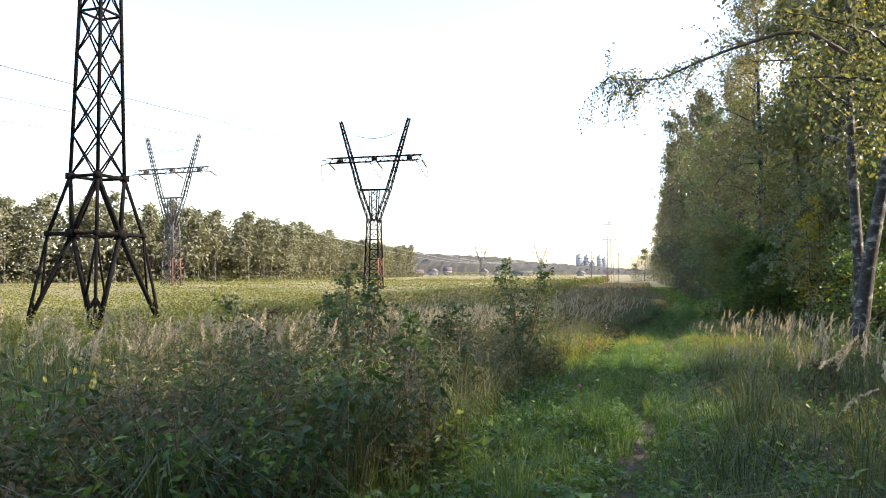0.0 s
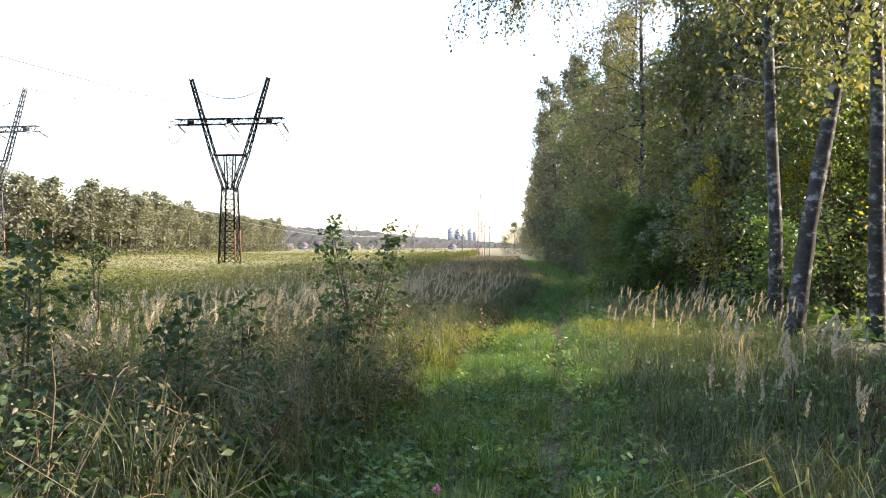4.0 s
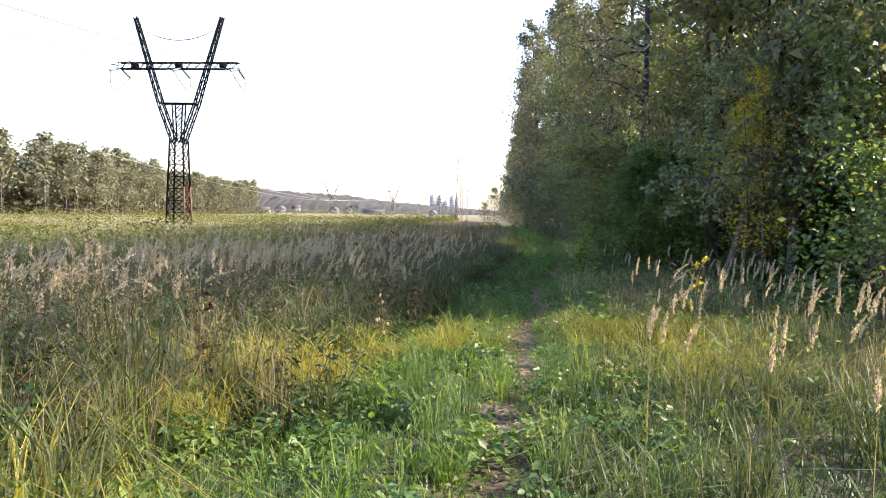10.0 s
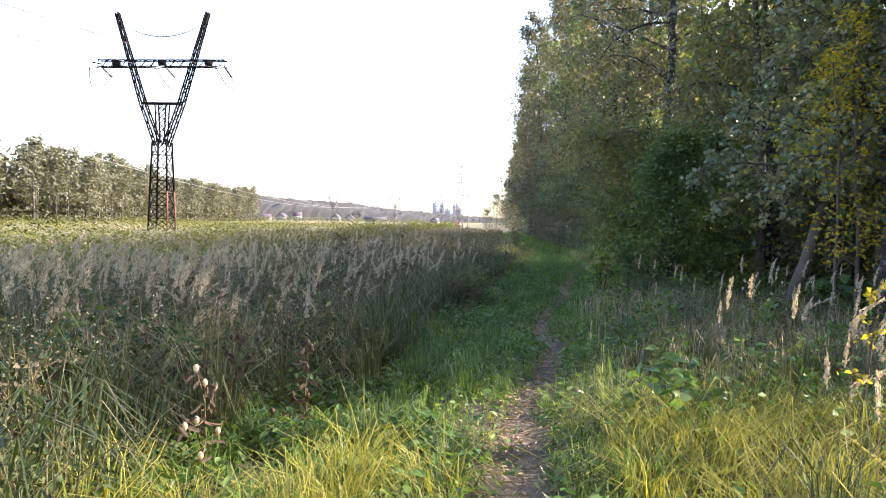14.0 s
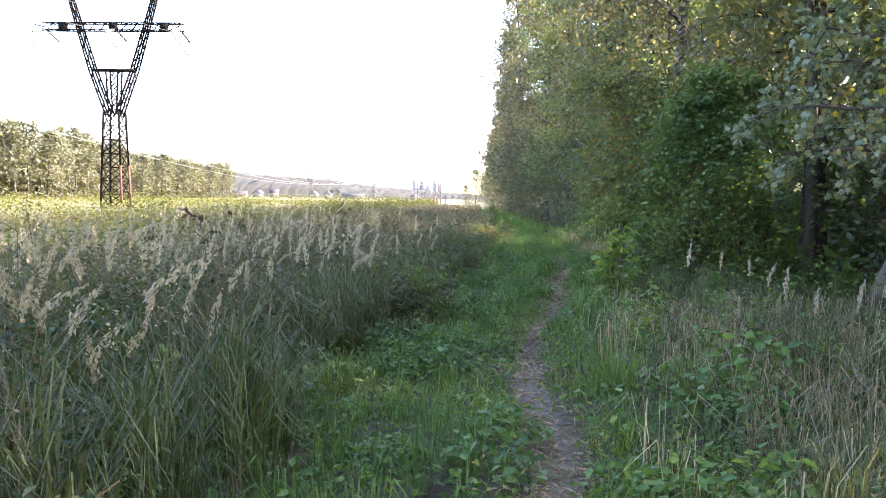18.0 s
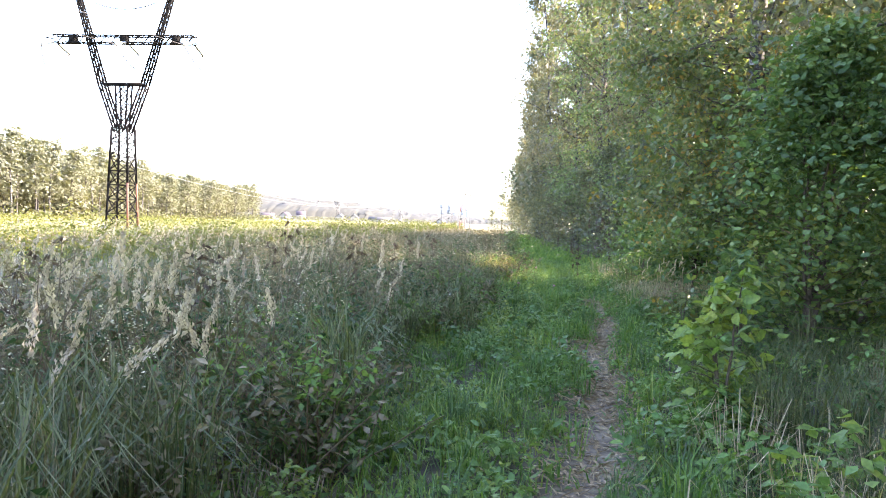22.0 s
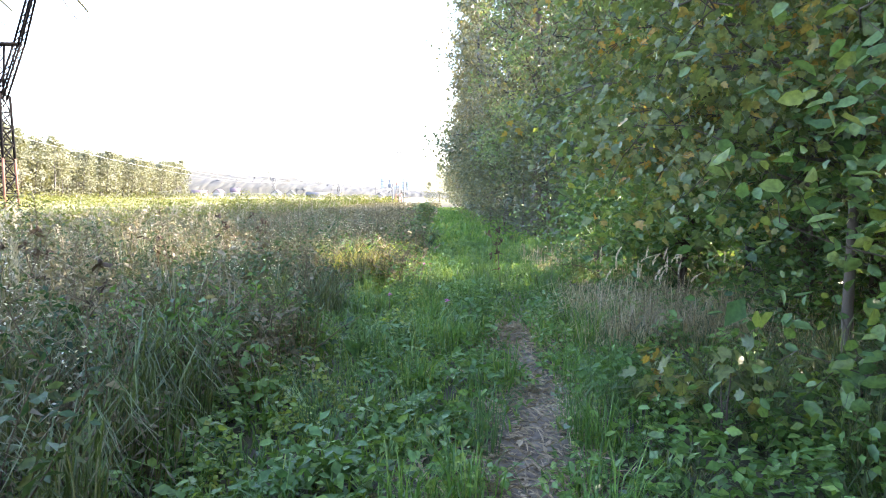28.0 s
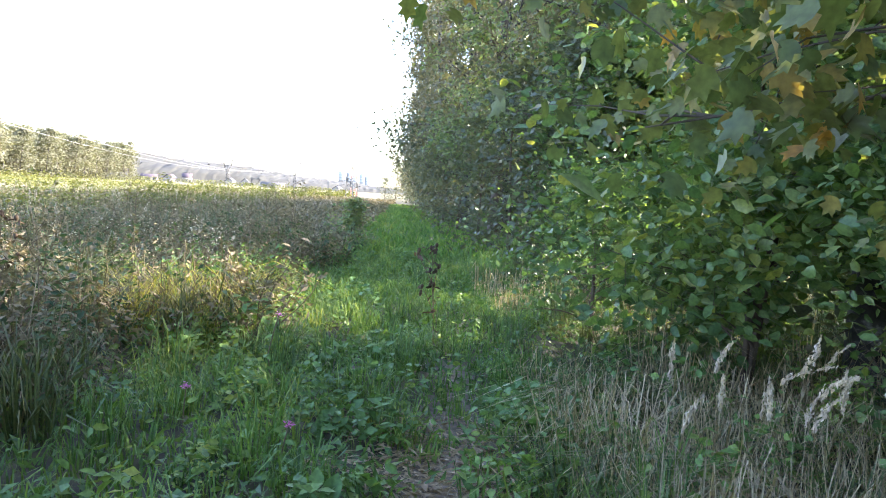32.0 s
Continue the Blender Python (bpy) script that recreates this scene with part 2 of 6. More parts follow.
M_WIRE_DARK = surface("backlit_cable", [(0.05, 0.05, 0.055), (0.08, 0.08, 0.085)], 3, 0.7, 0.2, 0)
M_FOOT = surface("old_concrete", [(0.12, 0.11, 0.1), (0.2, 0.19, 0.17)], 4, 0.9, 0, 0.3)
M_INSUL = surface("insulator_glass", [(0.12, 0.14, 0.14), (0.2, 0.22, 0.22)], 3, 0.25, 0, 0)
M_WALL = surface("house_wall", [(0.2, 0.19, 0.185), (0.28, 0.27, 0.26)], 1, 0.85, 0, 0.1)
M_ROOF_RED = surface("house_roof_purple", [(0.055, 0.04, 0.05), (0.08, 0.06, 0.075)], 1, 0.7, 0, 0.1)
M_ROOF_GREY = surface("house_roof_grey", [(0.045, 0.045, 0.05), (0.07, 0.07, 0.078)], 1, 0.7, 0, 0.1)
M_PANE = surface("window_pane", [(0.04, 0.05, 0.06), (0.07, 0.08, 0.1)], 1, 0.15, 0, 0)
# pale bluish colour stands for the haze before the far towers
M_TOWER = surface("hazed_tower_facade", [(0.3, 0.32, 0.35), (0.34, 0.36, 0.39)], 0.05, 0.8, 0, 0)
M_BRIGHTFLOWER = foliage("flower_head", [(0.65, 0.6, 0.55), (0.8, 0.76, 0.72)], 0.2, 0.7, 1.0)
M_DRYLEAF = foliage("withered_leaf", [(0.035, 0.025, 0.018), (0.07, 0.048, 0.032), (0.12, 0.08, 0.05)], 0.15, 0.8, 2.0)
M_DOCK = foliage("dock_leaf", [(0.04, 0.095, 0.028), (0.068, 0.142, 0.042), (0.112, 0.2, 0.065)], 0.3, 0.5, 2.0)
M_BLUEGREEN = foliage("blue_green_grass", [(0.034, 0.075, 0.03), (0.068, 0.13, 0.05), (0.12, 0.19, 0.08)], 0.3, 0.55, 0.9)
M_REED = foliage("reed_grass_leaf", [(0.0551, 0.0808, 0.0319), (0.106, 0.14, 0.0542), (0.184, 0.212, 0.0893)], 0.25, 0.42, 0.8)
M_LITTER = foliage("trodden_straw", [(0.15, 0.11, 0.072), (0.26, 0.195, 0.132), (0.42, 0.325, 0.225)], 0.1, 0.85, 2.0)
M_PINK = foliage("clover_head", [(0.45, 0.12, 0.35), (0.6, 0.25, 0.5)], 0.2, 0.7, 1.0)


# ---- geometry helpers ----
def mesh_of(name, verts, quads=None, tris=None, mat=None, smooth=False):
    me = bpy.data.meshes.new(name)
    verts = np.asarray(verts, np.float32).reshape(-1, 3)
    me.vertices.add(len(verts))
    me.vertices.foreach_set("co", verts.ravel())
    q = np.zeros((0, 4), np.int32) if quads is None else np.asarray(quads, np.int32).reshape(-1, 4)
    t = np.zeros((0, 3), np.int32) if tris is None else np.asarray(tris, np.int32).reshape(-1, 3)
    loops = np.concatenate([q.ravel(), t.ravel()])
    starts = np.concatenate([np.arange(len(q)) * 4, len(q) * 4 + np.arange(len(t)) * 3]).astype(np.int32)
    me.loops.add(len(loops))
    me.loops.foreach_set("vertex_index", loops)
    me.polygons.add(len(starts))
    me.polygons.foreach_set("loop_start", starts)
    if smooth:
        me.polygons.foreach_set("use_smooth", np.ones(len(starts), bool))
    me.update(calc_edges=True)
    if mat:
        me.materials.append(mat)
    return me


class Soup:
    """Collects pieces of geometry for one mesh."""

    def __init__(self):
        self.v, self.q, self.t, self.n = [], [], [], 0

    def add(self, v, q=None, t=None):
        v = np.asarray(v, float).reshape(-1, 3)
        if q is not None and len(q):
            self.q.append(np.asarray(q).reshape(-1, 4) + self.n)
        if t is not None and len(t):
            self.t.append(np.asarray(t).reshape(-1, 3) + self.n)
        self.v.append(v)
        self.n += len(v)
        return self

    def mesh(self, name, mat, smooth=False):
        return mesh_of(name, np.concatenate(self.v) if self.v else np.zeros((0, 3)), np.concatenate(self.q) if self.q else None,
                       np.concatenate(self.t) if self.t else None, mat, smooth)


def part(name, me, parent, label=""):
    ob = new(name, me)
    ob.parent = parent
    return tagged(ob, label)


def thing(name, place, label, category, group="", kind=""):
    ob = new(name)
    ob.location = place
    ob.empty_display_size = 0.2
    return tagged(ob, label, category, group, kind)


def tube(s, pts, radii, sides=6):
    pts, radii = np.asarray(pts, float), np.asarray(radii, float)
    d = np.gradient(pts, axis=0)
    d /= np.linalg.norm(d, axis=1, keepdims=True) + 1e-9
    ref = np.where(np.abs(d[:, 2:3]) > 0.9, [[1.0, 0, 0]], [[0, 0, 1.0]])
    a = np.cross(d, ref)
    a /= np.linalg.norm(a, axis=1, keepdims=True) + 1e-9
    b = np.cross(d, a)
    ang = np.linspace(0, 2 * np.pi, sides, endpoint=False)
    ring = pts[:, None] + radii[:, None, None] * (np.cos(ang)[None, :, None] * a[:, None] + np.sin(ang)[None, :, None] * b[:, None])
    k = len(pts)
    i, j = np.meshgrid(np.arange(k - 1), np.arange(sides), indexing="ij")
    jn = (j + 1) % sides
    q = np.stack([i * sides + j, i * sides + jn, (i + 1) * sides + jn, (i + 1) * sides + j], -1).reshape(-1, 4)
    s.add(ring.reshape(-1, 3), q)


def bar(s, p, q, w, h=None):
    """A straight rolled-steel bar from p to q."""
    p, q = np.asarray(p, float), np.asarray(q, float)
    d = (q - p) / (np.linalg.norm(q - p) + 1e-9)
    ref = np.array([1.0, 0, 0]) if abs(d[2]) > 0.9 else np.array([0, 0, 1.0])
    a = np.cross(d, ref)
    a /= np.linalg.norm(a)
    b = np.cross(d, a)
    h = h or w
    v = [e + sa * a * w / 2 + sb * b * h / 2 for e in (p, q) for sa, sb in ((-1, -1), (1, -1), (1, 1), (-1, 1))]
    s.add(v, [(0, 1, 2, 3), (7, 6, 5, 4), (0, 4, 5, 1), (1, 5, 6, 2), (2, 6, 7, 3), (3, 7, 4, 0)])


def box(s, lo, hi):
    x0, y0, z0 = lo
    x1, y1, z1 = hi
    v = [(x, y, z) for z in (z0, z1) for x, y in ((x0, y0), (x1, y0), (x1, y1), (x0, y1))]
    s.add(v, [(3, 2, 1, 0), (4, 5, 6, 7), (0, 1, 5, 4), (1, 2, 6, 5), (2, 3, 7, 6), (3, 0, 4, 7)])


def blades(s, rng, base, height, width, lean, away=None):
    """Grass blades: broad at the foot, bowed over, pointed. away: the headings in which they bow."""
    n = len(base)
    height, width, lean = (np.broadcast_to(np.asarray(x, float), (n,)) for x in (height, width, lean))
    a, b = rng.uniform(0, 2 * np.pi, n), rng.uniform(0, 2 * np.pi, n) if away is None else away
    side = np.stack([np.cos(a), np.sin(a), 0 * a], 1) * (width / 2)[:, None]
    bow = np.stack([np.cos(b), np.sin(b), 0 * b], 1) * (lean * height)[:, None]
    up = np.zeros((n, 3))
    up[:, 2] = height
    mid = base + 0.55 * up + 0.3 * bow
    tip = base + up * (1 - 0.25 * lean[:, None] ** 2) + bow
    v = np.stack([base - side, base + side, mid + 0.8 * side, mid - 0.8 * side, tip], 1)
    o = np.arange(n)[:, None] * 5
    s.add(v.reshape(-1, 3), o + [[0, 1, 2, 3]], o + [[3, 2, 4]])


def arches(s, rng, base, height, width, reach, away, seg=3):
    """Long blades that rise and arch over, in several segments each."""
    n = len(base)
    height, width, reach = (np.broadcast_to(np.asarray(x, float), (n,)) for x in (height, width, reach))
    a = away + np.pi / 2 + rng.normal(0, 0.5, n)
    side = np.stack([np.cos(a), np.sin(a), 0 * a], 1) * (width / 2)[:, None]
    f = np.linspace(0, 1, seg + 1)
    up = height[:, None] * np.sin(f * 2.45)[None]
    out = (reach * height)[:, None] * (f ** 1.7)[None]
    c = base[:, None] + np.stack([np.cos(away)[:, None] * out, np.sin(away)[:, None] * out, up], -1)
    w = np.interp(f, [0, 0.4, 1], [0.8, 1, 0.06])[None, :, None]
    v = np.stack([c - side[:, None] * w, c + side[:, None] * w], 2).reshape(n, -1, 3)
    o = (np.arange(n) * 2 * (seg + 1))[:, None]
    s.add(v.reshape(-1, 3), np.concatenate([o + [[2 * k, 2 * k + 1, 2 * k + 3, 2 * k + 2]] for k in range(seg)]))


def leaves(s, rng, at, size, droop=0.3, flat=0.5, shape="rhomb", ratio=0.55):
    """Leaves with a fold along the midrib, set at the places given."""
    n = len(at)
    size = np.broadcast_to(np.asarray(size, float), (n,))[:, None]
    a = rng.uniform(0, 2 * np.pi, n)
    ax = np.stack([np.cos(a), np.sin(a), rng.normal(-droop, 0.4, n)], 1)
    ax /= np.linalg.norm(ax, axis=1, keepdims=True)
    nr = rng.normal(0, 1, (n, 3)) * (1 - flat) + [0, 0, flat * 1.6]
    sd = np.cross(nr, ax)
    sd /= np.linalg.norm(sd, axis=1, keepdims=True) + 1e-9
    nm = np.cross(ax, sd)
    if shape == "rhomb":
        prof = [(0, 0, 0), (0.45, ratio / 2, 0.08), (1, 0, -0.05), (0.45, -ratio / 2, 0.08)]
        q, t = None, [[0, 1, 2], [0, 2, 3]]
    elif shape == "tri":
        prof = [(0, 0.12 * ratio, 0), (0.4, -0.62 * ratio, 0.06), (1, 0.3 * ratio, -0.04)]
        q, t = None, [[0, 1, 2]]
    elif shape == "oval":
        prof = [(0, 0, 0), (0.25, ratio * 0.45, 0.07), (0.7, ratio * 0.42, 0.04), (1, 0, -0.12), (0.7, -ratio * 0.42, 0.04), (0.25, -ratio * 0.45, 0.07)]
        q, t = [[0, 1, 2, 3], [0, 3, 4, 5]], None
    else:  # lobed
        prof = [(0, 0, 0), (0.1, 0.3, 0.02), (0.32, 0.5, 0.05), (0.42, 0.28, 0.0), (0.75, 0.42, 0.03), (0.72, 0.16, 0.0), (1.05, 0, -0.1),
                (0.72, -0.16, 0.0), (0.75, -0.42, 0.03), (0.42, -0.28, 0.0), (0.32, -0.5, 0.05), (0.1, -0.3, 0.02), (0.45, 0, -0.03)]
        q, t = None, [[12, k, k + 1] for k in range(11)] + [[12, 11, 0]]
    pr = np.array(prof) * ([1, 1.3 * ratio, 1] if shape == "lobed" else [1, 1, 1])
    v = at[:, None] + size[:, None] * (pr[None, :, 0:1] * ax[:, None] + pr[None, :, 1:2] * sd[:, None] + pr[None, :, 2:3] * nm[:, None])
    o = (np.arange(n) * len(prof))[:, None]
    add = lambda f: np.concatenate([o + [g] for g in f]) if f else None
    s.add(v.reshape(-1, 3), add(q), add(t))


# ---- the lie of the land ----
GY = np.array([-60, -10, -1.4, 5, 9.5, 14, 19, 23, 29, 35, 45, 60, 120, 3000.0])
GZ = np.array([1.2, 1.2, 1.12, 0.92, 0.7, 0.5, 0.38, 0.27, 0.12, 0.06, 0.12, 0.1, 0.0, 0.0])
PY = np.array([-30, -1.4, 10, 18.7, 22.9, 29.3, 31.8, 33.8, 37.6, 41.6, 44, 47.4, 52, 60, 90, 250.0])
PX = np.array([-2.2, -0.75, -0.6, -0.06, 0.16, 0.83, 0.92, 1.1, 1.74, 2.38, 2.64, 2.92, 3.2, 3.5, 3.4, 3.2])
smooth1 = lambda x, xs, ys: np.interp(x, xs, ys)


def ground_z(x, y):
    x, y = np.asarray(x, float), np.asarray(y, float)
    g = smooth1(y, GY, GZ)
    off = np.abs(x - smooth1(y, PY, PX))
    fade = np.clip(1 - (off - 3) / 40, 0, 1)
    z = g * fade * fade * (3 - 2 * fade)
    z = z + 0.06 * np.sin(0.9 * x + 0.35 * y) * np.sin(0.6 * y + 1) + 0.04 * np.sin(2.3 * x + 1.1) * np.cos(1.9 * y)
    rut = np.exp(-((x - path_x(y)) / 0.28) ** 2) + 0.8 * np.exp(-((x - path_x(y) + 1.75) / 0.3) ** 2)
    return z - 0.07 * rut * (off < 6) * np.clip((50 - y) / 5, 0.2, 1)


def on_ground(x, y):
    return np.stack([x, y, ground_z(x, y)], 1)


def path_x(y):
    return smooth1(y, PY, PX) + 0.09 * np.sin(0.9 * y) + 0.05 * np.sin(2.3 * y + 1)


def lane_gain(y):
    """By how much the lane is wider on its meadow side."""
    return np.interp(y, [38, 46, 60], [0.0, 0.25, 0.4]) + 0.26 * np.sin(0.83 * y + 0.6) + 0.2 * np.sin(2.1 * y)


def wave(x, y, f, seed=0.0):
    """A slow uneven pattern from 0 to 1."""
    return 0.5 + 0.25 * np.sin(x * f + 1.3 * np.sin(y * f * 0.8 + seed)) + 0.25 * np.sin(y * f * 1.2 + 1.6 * np.sin(x * f * 0.9 + 2 * seed) + seed)


# ---- ground ----
def ground_material():
    m = bpy.data.materials.new("meadow_ground")
    m.use_nodes = True
    nt = m.node_tree
    bs = nt.nodes["Principled BSDF"]
    geo = nt.nodes.new("ShaderNodeNewGeometry")
    n1 = nt.nodes.new("ShaderNodeTexNoise")
    n1.inputs["Scale"].default_value, n1.inputs["Detail"].default_value = 5.0, 8
    n2 = nt.nodes.new("ShaderNodeTexNoise")
    n2.inputs["Scale"].default_value, n2.inputs["Detail"].default_value = 0.05, 4
    for n in (n1, n2):
        nt.links.new(geo.outputs["Position"], n.inputs["Vector"])
    near = ramp(nt, [(0.3, (0.022, 0.018, 0.012)), (0.5, (0.045, 0.04, 0.02)), (0.7, (0.08, 0.08, 0.035))])
    nt.links.new(n1.outputs[0], near.inputs[0])
    far = ramp(nt, [(0.3, (0.075, 0.085, 0.025)), (0.5, (0.13, 0.115, 0.045)), (0.7, (0.2, 0.15, 0.08))])
    nt.links.new(n2.outputs[0], far.inputs[0])
    at = nt.nodes.new("ShaderNodeAttribute")
    at.attribute_name = "field"
    mx = nt.nodes.new("ShaderNodeMixRGB")
    nt.links.new(at.outputs["Fac"], mx.inputs[0])
    nt.links.new(near.outputs[0], mx.inputs[1])
    nt.links.new(far.outputs[0], mx.inputs[2])
    soil = ramp(nt, [(0.3, (0.065, 0.047, 0.033)), (0.5, (0.145, 0.11, 0.08)), (0.68, (0.24, 0.19, 0.142))])
    n3 = nt.nodes.new("ShaderNodeTexNoise")
    n3.inputs["Scale"].default_value, n3.inputs["Detail"].default_value = 14.0, 8
    nt.links.new(geo.outputs["Position"], n3.inputs["Vector"])
    nt.links.new(n3.outputs[0], soil.inputs[0])
    at2 = nt.nodes.new("ShaderNodeAttribute")
    at2.attribute_name = "soil"
    mx2 = nt.nodes.new("ShaderNodeMixRGB")
    nt.links.new(at2.outputs["Fac"], mx2.inputs[0])
    nt.links.new(mx.outputs[0], mx2.inputs[1])
    nt.links.new(soil.outputs[0], mx2.inputs[2])
    nt.links.new(mx2.outputs[0], bs.inputs["Base Color"])
    bs.inputs["Roughness"].default_value = 0.95
    bp = nt.nodes.new("ShaderNodeBump")
    bp.inputs["Strength"].default_value, bp.inputs["Distance"].default_value = 0.5, 0.015
    nt.links.new(n3.outputs[0], bp.inputs["Height"])
    nt.links.new(bp.outputs[0], bs.inputs["Normal"])
    return m


gx = np.concatenate([-np.geomspace(3000, 14, 40), np.arange(-12, 12.01, 0.3), np.geomspace(14, 3000, 34)])
gy = np.concatenate([-np.geomspace(2500, 8, 24), np.arange(-6, 70.01, 0.6), np.geomspace(72, 3500, 45)])
XX, YY = np.meshgrid(gx, gy)
fx, fy = XX.ravel(), YY.ravel()
nx, ny = len(gx), len(gy)
ii, jj = np.meshgrid(np.arange(ny - 1), np.arange(nx - 1), indexing="ij")
gq = np.stack([ii * nx + jj, ii * nx + jj + 1, (ii + 1) * nx + jj + 1, (ii + 1) * nx + jj], -1).reshape(-1, 4)
g_me = mesh_of("ground", on_ground(fx, fy), gq, None, ground_material(), True)
at_field = g_me.attributes.new("field", "FLOAT", "POINT")
at_field.data.foreach_set("value", np.clip((-fx - 16) / 30 + np.clip((fy - 150) / 60, 0, 1), 0, 1) * (fx < 4))
off = fx - path_x(fy)
wide = np.interp(fy, [0, 10, 14, 20, 30, 38, 46, 50], [0.05, 0.08, 0.12, 0.1, 0.16, 0.3, 0.32, 0.12]) * (0.75 + 0.5 * np.sin(fy * 1.7) * np.sin(fy * 0.63 + 1))
soilv = np.clip(1.4 - np.abs(off) / wide, 0, 1) * (fy < 52)
at_soil = g_me.attributes.new("soil", "FLOAT", "POINT")
at_soil.data.foreach_set("value", soilv)
ground = tagged(new("ground", g_me), "meadow ground with a trodden earth path beside the wood", "ground", kind="structure")


# ---- pylons ----
def beam_lattice(s, p0, p1, half0, half1, axis_a, axis_b, n, w, wb):
    """Four chords from p0 to p1 and zigzag bracing on all four faces."""
    p0, p1, a, b = (np.asarray(x, float) for x in (p0, p1, axis_a, axis_b))
    cor = lambda f, sa, sb: p0 + (p1 - p0) * f + (half0 + (half1 - half0) * f) * (sa * a + sb * b)
    signs = [(-1, -1), (1, -1), (1, 1), (-1, 1)]
    for sa, sb in signs:
        bar(s, cor(0, sa, sb), cor(1, sa, sb), w)
    for k in range(n):
        f0, f1 = k / n, (k + 1) / n
        for m in range(4):
            u, v = signs[m], signs[(m + 1) % 4]
            bar(s, cor(f0, *(u if k % 2 else v)), cor(f1, *(v if k % 2 else u)), wb)


def v_pylon(name, place, steel, label, group, scale=1.0, fine=True, turn=0.0):
    p = thing(name, place, label, "pylon", group)
    p.rotation_euler[2] = radians(turn)
    k = scale
    h0, h1, zw = 1.3 * k, 0.95 * k, 11.6 * k
    n = 7 if fine else 4
    wl, wb = (0.19, 0.09) if fine else (0.3, 0.16)
    signs = [(-1, -1), (1, -1), (1, 1), (-1, 1)]
    cor = lambda z, sa, sb: np.array([sa * (h0 + (h1 - h0) * z / zw), sb * (h0 + (h1 - h0) * z / zw) * 0.9, z])
    for sa, sb in signs:
        s = Soup()
        bar(s, cor(-0.6, sa, sb), cor(zw * 0.45, sa, sb), wl)
        # lower legs on the right-hand side are coloured red-brown
        red = fine and sa > 0
        part("leg", s.mesh("leg", M_STEEL_RED if red else steel), p, "red-brown lower corner leg" if red else "")
        s = Soup()
        bar(s, cor(zw * 0.45, sa, sb), cor(zw, sa, sb), wl)
        part("upper_leg", s.mesh("upper_leg", steel), p)
        s = Soup()
        box(s, tuple(cor(0, sa, sb) - [0.35, 0.35, 1.0]), tuple(cor(0, sa, sb) + [0.35, 0.35, 0.05]))
        if fine:
            part("footing", s.mesh("footing", M_FOOT), p, "concrete footing block")
    for m in range(4):
        u, v = signs[m], signs[(m + 1) % 4]
        for i in range(n):
            z0, z1 = zw * i / n, zw * (i + 1) / n
            for q0, q1 in ((cor(z0, *u), cor(z1, *v)), (cor(z0, *v), cor(z1, *u)), (cor(z1, *u), cor(z1, *v))):
                s = Soup()
                bar(s, q0, q1, wb)
                part("brace", s.mesh("brace", steel), p)
    zj, zc, zt = 16.65 * k, 21.8 * k, 28.4 * k
    for side in (-1, 1):
        s = Soup()
        a = (side * 0.55 * k, 0, zw - 0.4 * k)
        j = (side * 2.57 * k, 0, zj)
        t = (side * 6.1 * k, 0, zt)
        beam_lattice(s, a, j, 0.36 * k, 0.34 * k, (0.93, 0, -0.36 * side), (0, 1, 0), 6 if fine else 3, wl * 0.8, wb * 0.8)
        beam_lattice(s, j, t, 0.34 * k, 0.2 * k, (0.95, 0, -0.3 * side), (0, 1, 0), 14 if fine else 5, wl * 0.8, wb * 0.8)
        part("arm", s.mesh("arm", steel), p)
    s = Soup()
    bar(s, (-2.6 * k, -0.4, zj), (2.6 * k, -0.4, zj), wl * 1.2)
    bar(s, (-2.6 * k, 0.4, zj), (2.6 * k, 0.4, zj), wl * 1.2)
    for x0, x1 in ((-0.75, -0.5), (0.75, 0.5)):
        for y in (-0.5, 0.5):
            bar(s, (x0 * k, y, zj), (x1 * k, y, zw), wl * 0.8)
    for i in range(4):
        z0, z1 = zw + (zj - zw) * i / 4, zw + (zj - zw) * (i + 1) / 4
        for y in (-0.5, 0.5):
            bar(s, (-0.6 * k, y, z0), (0.6 * k, y, z1), wb)
            bar(s, (0.6 * k, y, z0), (-0.6 * k, y, z1), wb)
    part("window_frame", s.mesh("window_frame", steel), p)
    s = Soup()
    beam_lattice(s, (-8.5 * k, 0, zc), (8.5 * k, 0, zc), 0.42 * k, 0.42 * k, (0, 0, 1), (0, 1, 0), 26 if fine else 9, wl * 0.7, wb * 0.7)
    for x in (-8.5, -6.2, 0, 6.2, 8.5):
        box(s, (x * k - 0.35, -0.45, zc - 0.5), (x * k + 0.35, 0.45, zc + 0.5)) if x in (-6.2, 0, 6.2) and fine else None
    bar(s, (-8.5 * k, 0, zc), (-9.7 * k, 0, zc + 0.25), wl * 0.7)
    arm_ = part("crossarm", s.mesh("crossarm", steel), p)
    for x in (-8.3, 0.4, 8.3):
        for sy in (-1, 1):
            s = Soup()
            m = 12 if fine else 4
            f = np.linspace(0, 1, 2 * m + 1)
            tube(s, np.stack([0 * f + x * k, sy * (0.5 + 2.3 * f), zc - 0.45 - 0.7 * f], 1), np.where(np.arange(2 * m + 1) % 2, 0.19, 0.07), 8 if fine else 5)
            part("insulator_string", s.mesh("insulator_string", M_INSUL, True), arm_, "string of glass insulator discs")
        s = Soup()
        u = np.linspace(-1, 1, 9)
        tube(s, np.stack([x * k + 0.9 * (1 - u * u) * (1 if x > 0 else -1), u * 2.7, zc - 1.1 - 2.2 * (1 - u * u)], 1), np.full(9, 0.055), 5)
        part("jumper", s.mesh("jumper", M_WIRE_DARK), arm_, "drooping jumper cable")
    s = Soup()
    u = np.linspace(-1, 1, 13)
